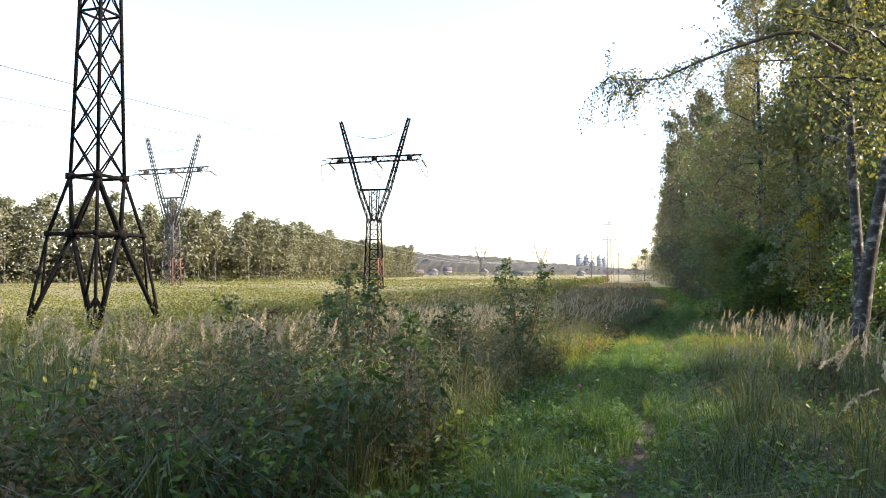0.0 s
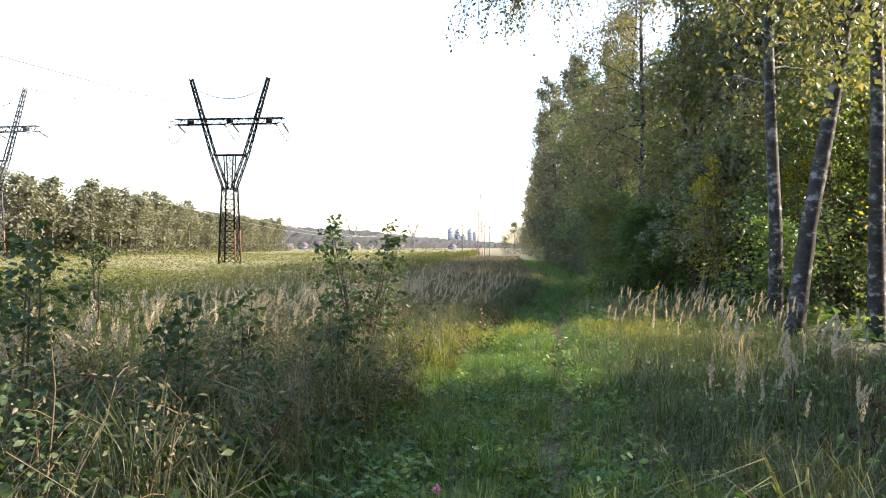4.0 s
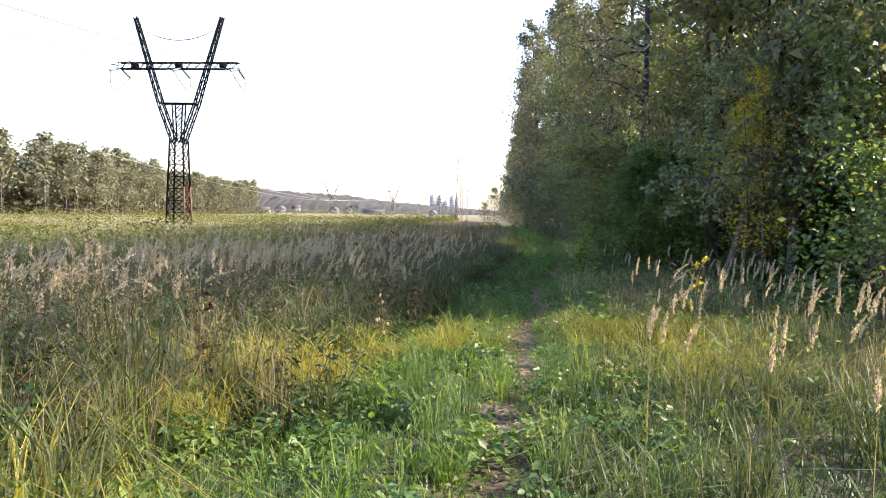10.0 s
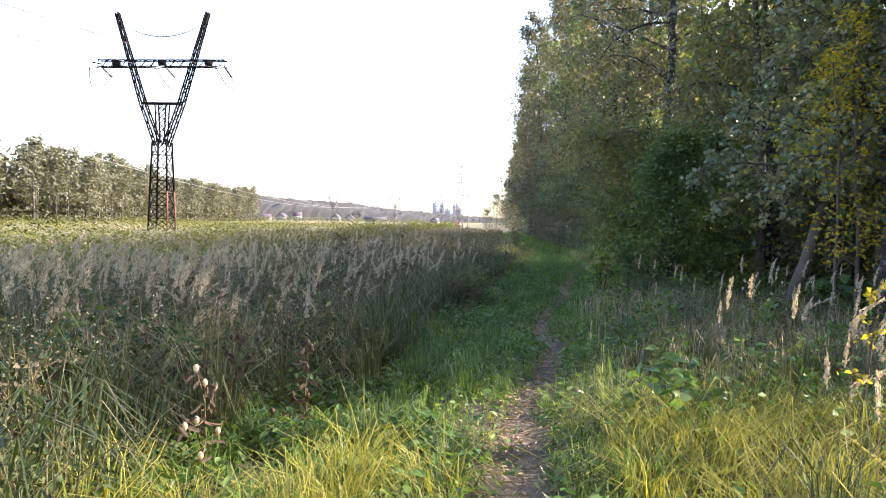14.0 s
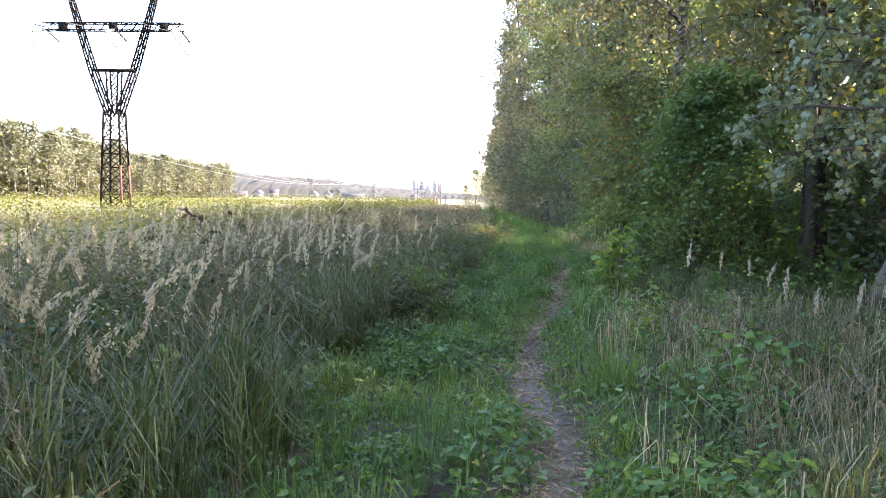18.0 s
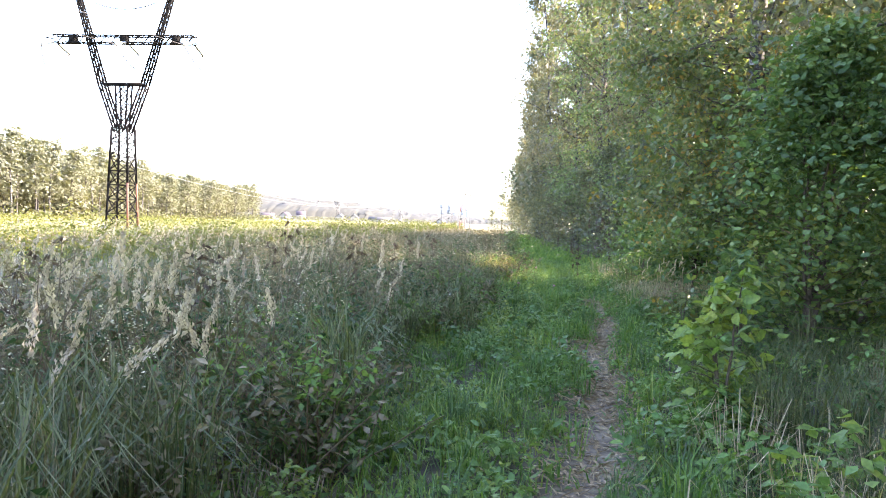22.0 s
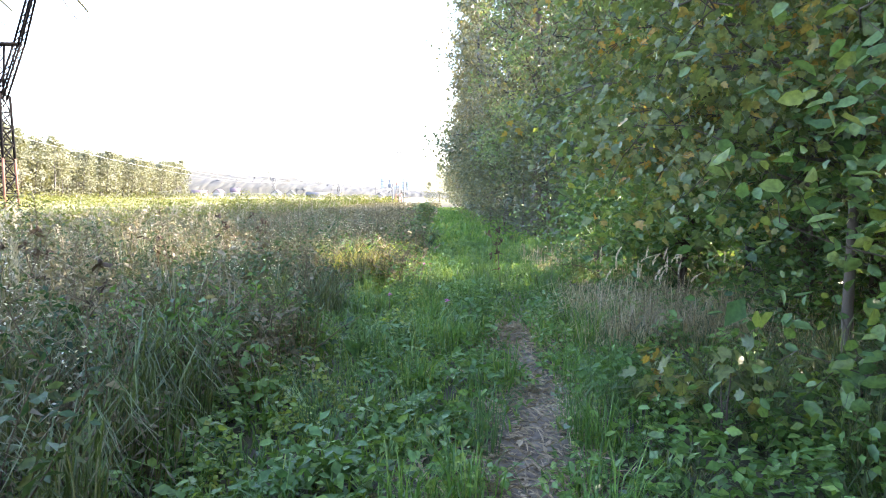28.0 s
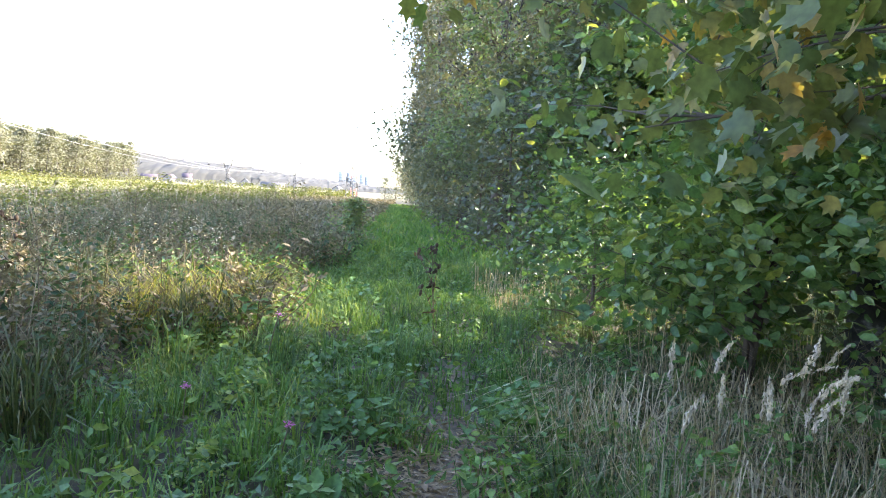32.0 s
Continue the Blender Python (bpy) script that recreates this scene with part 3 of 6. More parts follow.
    tube(s, np.stack([u * 5.4 * k, 0 * u, zt - 1.5 - 1.6 * (1 - u * u)], 1), np.interp(np.abs(u), [0, 0.5, 1], [0.07, 0.06, 0.02]), 5)
    part("span_wire", s.mesh("span_wire", M_WIRE_DARK, True), p, "slack wire between the two arms")
    return p


def anchor_pylon(place):
    """The tapering tower on splayed feet."""
    p = thing("pylon", place, "dark steel lattice tower on four splayed braced feet", "pylon", "power line pylons")
    p.rotation_euler[2] = radians(-4)
    z1, z2, zt = 4.34, 6.7, 22.0
    cor = lambda z, sa, sb: np.array([sa, sb, 0]) * np.interp(z, [0, z1, z2, zt], [1.9, 1.24, 0.71, 0.36]) + [0, 0, z]
    signs = [(-1, -1), (1, -1), (1, 1), (-1, 1)]
    for sa, sb in signs:
        s = Soup()
        bar(s, cor(-0.5, sa, sb), cor(z1, sa, sb), 0.09)
        bar(s, cor(z1, sa, sb), cor(z2, sa, sb), 0.1)
        bar(s, cor(z2, sa, sb), cor(zt, sa, sb), 0.105)
        leg = part("leg", s.mesh("leg", M_STEEL), p)
        for z, h in ((z2, 0.13), (z1, 0.1)):
            s = Soup()
            box(s, tuple(cor(z, sa, sb) - h), tuple(cor(z, sa, sb) + h))
            part("gusset", s.mesh("gusset", M_STEEL), leg)
        s = Soup()
        box(s, tuple(cor(0, sa, sb) - [0.35, 0.35, 0.8]), tuple(cor(0, sa, sb) + [0.35, 0.35, 0.12]))
        part("footing", s.mesh("footing", M_FOOT), p, "concrete footing block")
    for m in range(4):
        u, v = signs[m], signs[(m + 1) % 4]
        mid = lambda z: (cor(z, *u) + cor(z, *v)) / 2
        s = Soup()
        box(s, tuple(mid(z1) - 0.17), tuple(mid(z1) + 0.17))
        part("gusset", s.mesh("gusset", M_STEEL), p)
        bars = [(cor(z, *u), cor(z, *v), 0.12) for z in (z1, z2)]
        for c, o in ((u, v), (v, u)):
            bars.append((mid(z1), cor(0.1, *c), 0.11))
            bars.append((mid(z1), cor(z2, *c), 0.11))
            q = mid(z1) + (cor(0.1, *c) - mid(z1)) * 0.72
            bars.append((cor(1.75, *c), q, 0.06))
            bars.append((cor(z1 - 0.1, *c), mid(z1) + (cor(0.1, *c) - mid(z1)) * 0.6, 0.05))
        zs = np.linspace(z2, zt, 10)
        for a, b_ in zip(zs, zs[1:]):
            bars.append((cor(a, *u), cor(b_, *v), 0.05))
            bars.append((cor(a, *v), cor(b_, *u), 0.05))
        bars += [(cor(z, *u), cor(z, *v), 0.08) for z in (zs[4], zs[9])]
        for q0, q1, w in bars:
            s = Soup()
            bar(s, q0, q1, w)
            part("brace", s.mesh("brace", M_STEEL), p)
    return p


P_PLACE, A_PLACE, B_PLACE = (-22.1, 23.29, 0.0), (-43.6, 111.5, 0.0), (-93.0, 125.6, 0.0)
anchor_pylon(P_PLACE)
v_pylon("pylon", A_PLACE, M_STEEL, "dark steel V-shaped lattice pylon standing in the meadow", "power line pylons")
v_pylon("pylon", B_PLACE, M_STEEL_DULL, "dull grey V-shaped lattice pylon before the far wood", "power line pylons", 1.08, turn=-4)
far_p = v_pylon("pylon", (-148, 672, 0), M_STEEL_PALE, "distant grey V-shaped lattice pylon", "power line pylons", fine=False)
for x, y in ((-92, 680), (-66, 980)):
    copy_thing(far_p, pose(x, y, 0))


def lattice_mast(place):
    p = thing("lattice_mast", place, "slender red and white lattice mast on the far field", "mast")
    for i in range(8):
        s = Soup()
        z0, z1 = i * 2.4, (i + 1) * 2.4
        h0, h1 = 0.8 - 0.07 * i, 0.8 - 0.07 * (i + 1)
        beam_lattice(s, (0, 0, z0), (0, 0, z1), h0, h1, (1, 0, 0), (0, 1, 0), 2, 0.14, 0.09)
        part("mast_section", s.mesh("mast_section", M_STEEL_PALE if i % 2 else M_STEEL_RW), p, "white mast section" if i % 2 else "red mast section")
    for z, w in ((13.2, 2.4), (15.6, 2.0), (17.9, 1.6)):
        s = Soup()
        bar(s, (-w, 0, z), (w, 0, z), 0.16)
        bar(s, (-w, 0, z), (0, 0, z + 0.7), 0.1)
        bar(s, (w, 0, z), (0, 0, z + 0.7), 0.1)
        part("crossarm", s.mesh("crossarm", M_STEEL_PALE), p)
    return p


lattice_mast((-10.2, 230, 0))


def field_pole(x, y, h):
    p = thing("utility_pole", (x, y, float(ground_z(x, y))), "thin weathered grey utility pole in the field", "pole", "field poles")
    s = Soup()
    tube(s, [(0, 0, -0.5), (0, 0, h * 0.5), (0, 0, h)], [0.09, 0.08, 0.06], 8)
    part("pole", s.mesh("pole", M_STEEL_PALE, True), p)
    s = Soup()
    bar(s, (-0.6, 0, h - 0.4), (0.6, 0, h - 0.4), 0.1)
    part("crossbar", s.mesh("crossbar", M_TWIG), p)


for x, y, h in ((-14, 205, 9), (-9, 190, 8.5), (-7, 180, 8), (-5.6, 172, 7.5)):
    field_pole(x, y, h)


def cable(p, q, sag, r, mat=None, label="sagging bare aluminium power cable"):
    u = np.linspace(0, 1, 40)
    p, q = np.asarray(p, float), np.asarray(q, float)
    pts = p + (q - p) * u[:, None]
    pts[:, 2] -= 4 * sag * u * (1 - u)
    s = Soup()
    tube(s, pts, np.full(40, r), 5)
    tagged(new("power_cable", s.mesh("power_cable", mat or M_WIRE_DARK, True)), label, "cable", "power cables")


for x in (-8.3, 0.4, 8.3):
    cable((A_PLACE[0] + x, A_PLACE[1] - 2.8, 20.65), (A_PLACE[0] + x - 3, -160, 20), 7, 0.028)
    cable((A_PLACE[0] + x, A_PLACE[1] + 2.8, 20.65), (-66 + x, 977.2, 20.65), 13, 0.016)
    cable((B_PLACE[0] + x * 1.08, B_PLACE[1] - 2.8, 22.4), (B_PLACE[0] + x - 3, -150, 20), 7, 0.022)
    cable((B_PLACE[0] + x * 1.08, B_PLACE[1] + 2.8, 22.4), (-92 + x, 677.2, 20.65), 13, 0.045, M_WIRE)


# ---- trees ----
def limb_path(rng, p, d, length, n, bend):
    pts = [np.array(p, float)]
    d = np.array(d, float)
    for _ in range(n):
        d = d + rng.normal(0, 0.13, 3) + np.array([0, 0, bend])
        d /= np.linalg.norm(d)
        pts.append(pts[-1] + d * length / n)
    return np.array(pts)


def tree_parts(rng, H, base, spread, limbs, n_leaf, size, droop, r0, lean=0.0, shape="rhomb", clump=0.55, sides=8, twig=True, one_side=0.0):
    """Trunk with limbs, and a crown of leaves in uneven clumps along the outer limbs."""
    wood, crown = Soup(), Soup()
    n = 9
    zs = np.linspace(0, H, n)
    wob = np.cumsum(rng.normal(0, 0.012 * H, (n, 2)), 0) * (zs / H)[:, None]
    trunk = np.stack([wob[:, 0] + lean * zs, wob[:, 1], zs], 1)
    trunk[0, 2] = -0.35
    tr = r0 * np.concatenate([[1.35], np.linspace(1, 0.12, n - 1)])
    tube(wood, trunk, tr, sides)
    centres = []
    for i in range(limbs):
        f = base / H + (1 - base / H) * (i + rng.uniform(0, 1)) / limbs
        f = min(f, 0.97)
        z = f * H
        p = np.array([np.interp(z, zs, trunk[:, k]) for k in range(3)])
        g = (f - base / H) / (1 - base / H)
        prof = spread * (0.45 + 0.9 * math.sin(math.pi * min(1, 0.18 + 0.8 * g))) * rng.uniform(0.6, 1.1) * (1 - 0.55 * g)
        a = rng.uniform(0, 2 * math.pi)
        d = [math.cos(a) - one_side * 0.7, math.sin(a), rng.uniform(0.1, 0.7) + 0.5 * g]
        d = np.array(d) / np.linalg.norm(d)
        pts = limb_path(rng, p, d, prof, 5, -droop * 0.16)
        rr = np.interp(z, zs, tr) * 0.42
        tube(wood, pts, rr * np.linspace(1, 0.15, 6), 5)
        for w in np.linspace(0.35, 1.0, 5):
            c = pts[0] + (pts[-1] - pts[0]) * w
            k = min(int(w * 5), 4)
            c = pts[k] + (pts[min(k + 1, 5)] - pts[k]) * (w * 5 - k)
            centres.append((c, prof * 0.3 + 0.12 * spread))
            if twig and w > 0.5:
                dd = rng.normal(0, 1, 3) + [0, 0, -droop]
                dd /= np.linalg.norm(dd)
                tp = limb_path(rng, c, dd, prof * 0.45, 3, -droop * 0.3)
                tube(wood, tp, [rr * 0.3, rr * 0.2, rr * 0.13, rr * 0.05], 3)
                centres.append((tp[-1], prof * 0.2 + 0.1 * spread))
                centres.append((tp[1], prof * 0.2 + 0.08 * spread))
    wts = rng.uniform(0.1, 1.0, len(centres)) ** 2.2
    pick = rng.choice(len(centres), n_leaf, p=wts / wts.sum())
    cc = np.array([c for c, _ in centres])[pick]
    rad = np.array([r for _, r in centres])[pick]
    o = np.clip(rng.normal(0, 1, (n_leaf, 3)), -1.7, 1.7) * rad[:, None] * clump
    o[:, 2] = o[:, 2] * (0.7 + droop) - np.abs(o[:, 2]) * droop * 0.6
    at = cc + o
    at[:, 2] = np.maximum(at[:, 2], 0.15)
    leaves(crown, rng, at, size * rng.uniform(0.6, 1.3, n_leaf), 0.3 + droop, 0.35, shape, 0.6)
    return wood, crown


def make_tree(name, seed, label, category, bark, leaf, place=(0, 0, 0), group="", extra=None, **kw):
    rng = np.random.default_rng(seed)
    wood, crown = tree_parts(rng, **kw)
    t = thing(name, place, label, category, group)
    part("trunk", wood.mesh("trunk", bark, True), t)
    part("crown", crown.mesh("crown", leaf), t)
    return t


def plant(ob, x, y, turn=0.0, k=1.0, sink=0.05):
    m = pose(x, y, float(ground_z(x, y)) - sink, 0, 0, turn)
    c = copy_thing(ob, m)
    c.scale = (k, k, k)
    return c


def set_at(ob, x, y, turn=0.0, k=1.0, sink=0.05):
    ob.location = (x, y, float(ground_z(x, y)) - sink)
    ob.rotation_euler[2] = radians(turn)
    ob.scale = (k, k, k)
    return ob


EDGE = "trees of the wood's edge"
birch = [make_tree("birch_tree", 10 + i, "tall birch with dark-scarred white bark and yellowing leaves", "tree", M_BARK_BIRCH, M_BIRCH_DRY if i == 0 else M_BIRCH, group=EDGE,
                   H=h, base=b, spread=sp, limbs=34, n_leaf=11500, size=0.175, droop=0.55, r0=0.19, lean=0.0, clump=0.37) for i, (h, b, sp) in enumerate(((23, 5.0, 3.6), (21, 4.0, 3.2), (24, 6.5, 3.8)))]
oak = [make_tree("oak_tree", 20 + i, "dark-green broad-leaved tree with low boughs at the wood's edge", "tree", M_BARK, M_OAK, group=EDGE,
                 H=h, base=b, spread=sp, limbs=30, n_leaf=13000, size=0.17, droop=0.15, r0=0.2, shape="rhomb", clump=0.33) for i, (h, b, sp) in enumerate(((15, 1.6, 3.6), (17, 2.2, 3.9)))]
far_edge = [make_tree("birch_tree", 25 + i, "birch with grey-green crown further along the wood's edge", "tree", M_BARK_BIRCH, M_BIRCH_DRY if i else M_EDGE, group=EDGE,
                      H=23, base=2.0, spread=3.7, limbs=30, n_leaf=6200, size=0.31, droop=0.5, r0=0.19, twig=False, shape="tri", clump=0.4) for i in range(2)]
inner = [make_tree("birch_tree", 30 + i, "slim birch standing inside the shady wood", "tree", M_BARK, M_BIRCH, group="trees inside the wood",
                   H=h, base=6.0, spread=3.0, limbs=16, n_leaf=2000, size=0.48, droop=0.4, r0=0.15, shape="tri", twig=False, sides=6) for i, h in enumerate((21, 23))]
glade_birch = make_tree("birch_tree", 33, "tall slender birch with a thin high crown beside the ride", "tree", M_BARK_BIRCH, M_BIRCH, group=EDGE,
                       H=25, base=11.0, spread=2.6, limbs=26, n_leaf=5200, size=0.175, droop=0.5, r0=0.19, clump=0.4)
shrub = [make_tree("shrub", 40 + i, "dense green understorey shrub under the wood's edge", "shrub", M_TWIG, M_HAZEL if i else M_EDGE, group="understorey shrubs",
                   H=h, base=0.3, spread=1.9, limbs=20, n_leaf=2700, size=0.15, droop=0.1, r0=0.05, shape="rhomb", clump=0.8) for i, h in enumerate((4.5, 3.6))]
# the leaf yellow also stands for sunlight coming through the crown
gold = make_tree("young_tree", 48, "young tree inside the wood's edge, its yellow partly standing for backlight", "tree", M_TWIG, M_GOLD, group="yellow young trees",
                 H=6.5, base=1.0, spread=1.7, limbs=20, n_leaf=950, size=0.12, droop=0.1, r0=0.05, clump=0.55)

# hazel-shoot colour chosen so the leaves look lit from behind
young = make_tree("young_tree", 49, "young birch with yellow-green leaves, backlight put into their colour", "tree", M_TWIG, M_SHOOT, group="young trees of the ride",
                  H=9.5, base=1.0, spread=2.0, limbs=26, n_leaf=2600, size=0.12, droop=0.25, r0=0.06, clump=0.5)
rng = np.random.default_rng(5)
used = set()


def put(kind, x, y, turn=None, k=1.0):
    turn = rng.uniform(0, 360) if turn is None else turn
    if id(kind) in used:
        return plant(kind, x, y, turn, k)
    used.add(id(kind))
    return set_at(kind, x, y, turn, k)


def in_glade(x, y, m=0.0):
    """The open rides between the trees, through which the low sun reaches the lane."""
    ride = y - 0.2126 * x
    return any(a - m < ride < b + m for a, b in ((6.2, 9.2), (14.6, 27.0), (49.9, 52.3)))


# near edge: trunks by the path
bough_birch = put(birch[2], 5.3, 21.6, 0)
bough_birch.rotation_euler[1] = radians(7.5)
put(birch[2], 6.7, 26.5, 200, 0.97)
put(glade_birch, 8.6, 24.6, 110)
# unseen birch, added to keep the sun off the weeds left of the lane
put(birch[2], 9.0, 9.6, 70, 1.15)
put(oak[0], 9.8, 30.3, 120, 0.9)
put(birch[1], 8.8, 43.6, 10)
put(inner[0], 9.3, 44.0, 60, 0.95)
put(inner[0], 8.2, 42.2, 20, 0.9)
put(birch[0], 10.2, 33.5, 20, 0.95)
put(oak[1], 9.4, 40.0, 90, 0.85)
put(birch[1], 9.0, 36.5, 250, 0.95)
put(oak[0], 8.2, 56.0, 200, 0.9)
put(oak[1], 7.2, 61.0, 300, 1.0)
# trees out of view, added to shade the first stretch of the lane
put(far_edge[0], 9.0, 14.0)
put(inner[1], 8.4, 4.4, 40, 1.0)
for x, y in ((8.0, 0.0), (9.5, -3.5), (8.0, -7.5), (9.0, -12.0), (11.0, 0.5), (12.5, 14.8), (11.0, -5.0)):
    put(far_edge[1], x, y)
edge_y = 49.0
i = 0
while edge_y < 250:
    ex = np.interp(edge_y, [47, 60, 100, 200, 260], [7.8, 6.9, 5.5, 6.3, 6.2]) + rng.uniform(-0.9, 1.3)
    kind = birch[i % 3] if i % 4 != 1 else oak[i % 2]
    if not in_glade(ex, edge_y, 1.0):
        put(kind if edge_y < 72 else far_edge[i % 2], ex, edge_y, k=rng.uniform(0.9, 1.08))
    if edge_y > 72 and i % 2:
        put(far_edge[i // 2 % 2], ex + 4.5, edge_y + 1.5, k=rng.uniform(0.95, 1.1))
    edge_y += rng.uniform(3.4, 5.0) * (1 + max(0, edge_y - 60) / 90)
    i += 1
k = 0
while k < 44:
    x, y = 10.5 + rng.uniform(0, 16), rng.uniform(-12, 120)
    if not in_glade(x, y, 1.6):
        put(inner[k % 2], x, y, k=rng.uniform(0.85, 1.1))
        k += 1
# shrubs at y 14 to 17 are unseen, added to shade the verge
for x, y, k in ((6.9, 27.5, 0.9), (8.8, 40.0, 1.0), (5.6, 56, 1.0), (5.4, 62, 1.1), (5.2, 68, 1.0), (5.0, 75, 1.1), (4.8, 83, 1.1), (4.8, 92, 1.2), (5, 103, 1.3), (5.2, 116, 1.3), (5.2, 130, 1.4),
                (9.4, 16, 1.0), (10.4, 31, 0.9), (11, 36, 1.0), (10.5, 42, 1.0), (9.5, 48, 1.1), (10.8, 27, 0.9), (12, 33, 1.3), (10.0, 14.2, 0.9), (11.5, 16.5, 1.0), (5, 150, 1.5), (5, 175, 1.6), (5, 205, 1.7)):
    put(shrub[int(x * 10) % 2], x, y, k=k)
# the last three stand unseen in the ride, added to dapple the lane
for x, y, k in ((8.9, 30.4, 0.9), (6.7, 34.0, 0.82), (7.4, 34.6, 0.95), (10.5, 33.0, 1.1), (9.6, 39.5, 1.0), (11.6, 26.8, 1.2), (10.4, 17.6, 0.9), (13.0, 17.2, 1.2)):
    put(gold, x, y, k=k)

# the last five are out of view, added to shade the lane
for x, y, k in ((9.6, 30.6, 1.0), (11.0, 31.6, 1.1), (8.5, 31.0, 0.95), (11.6, 33.4, 1.1), (10.6, 16.6, 0.75), (9.9, 18.0, 0.6), (8.4, 18.5, 0.55), (10.9, 19.6, 0.65), (7.9, 20.4, 0.45)):
    put(young, x, y, k=k)

# the depths of the wood, one mass of foliage too deep to count
dr = np.random.default_rng(91)
n = 64000
wx, wy, wz = 12.0 + 30 * dr.uniform(0, 1, n) ** 1.6, dr.uniform(-25, 130, n), dr.uniform(0, 1, n)
wz = np.where(dr.uniform(0, 1, n) < 0.68, wz * 5, 2 + wz * 17)
# the mass is added to block sky and sun; openings let sun through
ride = wy - 0.2126 * wx + 0.9 * np.sin(0.5 * wx + 0.3 * wy) + dr.normal(0, 0.35, n)
ok = ~(((ride > 15.0) & (ride < 27.6) & ((ride > 19.8) | (wz > 0.6 * wx - 1.2))) | ((ride > 6.0) & (ride < 9.5)) | ((ride > 49.8) & (ride < 52.4)))
s = Soup()
leaves(s, dr, np.stack([wx, wy, wz], 1)[ok], dr.uniform(0.7, 1.5, ok.sum()), 0.3, 0.2, "tri", 0.9)
n = 26000
fx_, fy_ = 7.5 + 35 * dr.uniform(0, 1, n) ** 1.2, dr.uniform(-25, 130, n)
at = on_ground(fx_, fy_)
at[:, 2] += dr.uniform(0, 1, n) ** 1.5 * 0.7
wf = Soup()
leaves(wf, dr, at, dr.uniform(0.25, 0.6, n), -0.2, 0.45, "tri", 0.6)
tagged(new("wood_floor_growth", wf.mesh("wood_floor_growth", M_HAZEL)), "low bracken and brambles on the floor of the wood", "undergrowth", kind="stuff")
tagged(new("wood_depths", s.mesh("wood_depths", M_OAK)), "dark foliage deep inside the wood", "woodland", kind="stuff")

for x, y, k in ((9.9, 38.6, 0.9), (10.6, 41.0, 0.85), (11.2, 36.2, 1.0)):
    put(inner[0], x, y, k=k)

# a long bough with hanging twigs, reaching over the lane
br = np.random.default_rng(77)
s, lf = Soup(), Soup()
bough = np.array([(5.0, 20.7, 8.9), (4.0, 20.6, 9.6), (3.2, 20.6, 9.6), (2.0, 20.7, 9.3), (1.0, 20.7, 8.95), (0.1, 20.8, 8.6), (-0.8, 20.8, 8.6), (-1.6, 20.9, 8.8)])
tube(s, bough, np.linspace(0.07, 0.012, 8), 6)
pts = []
for _ in range(70):
    f = br.uniform(0.25, 1) ** 0.6 * 7
    a = bough[int(min(f, 6))] + (bough[int(min(f, 6)) + 1] - bough[int(min(f, 6))]) * (f - int(min(f, 6)))
    d = br.normal(0, 0.5, 3) + [-0.2, 0, 0.1]
    tw = limb_path(br, a, d / np.linalg.norm(d), br.uniform(0.7, 1.9), 5, -0.42)
    tube(s, tw, np.linspace(0.012, 0.003, 6), 3)
    for w in br.uniform(0.1, 1, 34):
        j = min(int(w * 5), 4)
        pts.append(tw[j] + (tw[j + 1] - tw[j]) * (w * 5 - j) + br.normal(0, 0.07, 3))
leaves(lf, br, np.array(pts), br.uniform(0.05, 0.1, len(pts)), 0.8, 0.2, "rhomb", 0.7)
back = (Matrix.Translation(bough_birch.location) @ bough_birch.rotation_euler.to_matrix().to_4x4()).inverted()
for nm, me in (("bough", s.mesh("bough", M_TWIG, True)), ("hanging_leaves", lf.mesh("hanging_leaves", M_BIRCH))):
    part(nm, me, bough_birch).matrix_parent_inverse = back

# the far group of trees at the end of the wood
for x, y, k in ((0.5, 247, 0.5), (3.5, 250, 0.42), (-2.5, 245, 0.27), (5.5, 243, 0.4)):
    put(shrub[0], x, y, k=k * 4.6)

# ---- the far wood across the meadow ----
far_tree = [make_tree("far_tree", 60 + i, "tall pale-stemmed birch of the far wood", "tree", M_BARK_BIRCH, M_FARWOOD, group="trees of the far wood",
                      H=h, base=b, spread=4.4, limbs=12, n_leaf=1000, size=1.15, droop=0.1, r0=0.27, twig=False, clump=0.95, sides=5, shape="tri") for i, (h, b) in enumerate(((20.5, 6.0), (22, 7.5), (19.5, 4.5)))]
ly = np.array([60, 90, 165, 200, 290, 430.0])
lx = np.array([-190, -175, -122, -112, -128, -138.0])
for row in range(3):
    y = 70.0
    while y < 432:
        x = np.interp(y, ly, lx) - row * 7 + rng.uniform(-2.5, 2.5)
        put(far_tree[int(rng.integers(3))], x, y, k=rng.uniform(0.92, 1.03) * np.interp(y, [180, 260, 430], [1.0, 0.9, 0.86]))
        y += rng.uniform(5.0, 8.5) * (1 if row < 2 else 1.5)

fr = np.random.default_rng(17)
n = 30000
wy = fr.uniform(60, 430, n)
front = fr.uniform(0, 1, n) < 0.12
wx = np.interp(wy, ly, lx) + np.where(front, fr.normal(4, 2.5, n), fr.uniform(-28, -12, n))
wz = np.where(front, 3.5 * fr.uniform(0, 1, n) ** 1.4, np.where(fr.uniform(0, 1, n) < 0.6, fr.uniform(0, 9, n), fr.uniform(0, 16.5, n)))
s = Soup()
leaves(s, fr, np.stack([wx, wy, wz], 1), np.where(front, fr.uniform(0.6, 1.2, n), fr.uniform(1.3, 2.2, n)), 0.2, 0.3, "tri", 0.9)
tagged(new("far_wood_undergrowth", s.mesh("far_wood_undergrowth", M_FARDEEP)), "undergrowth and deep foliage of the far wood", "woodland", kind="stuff")

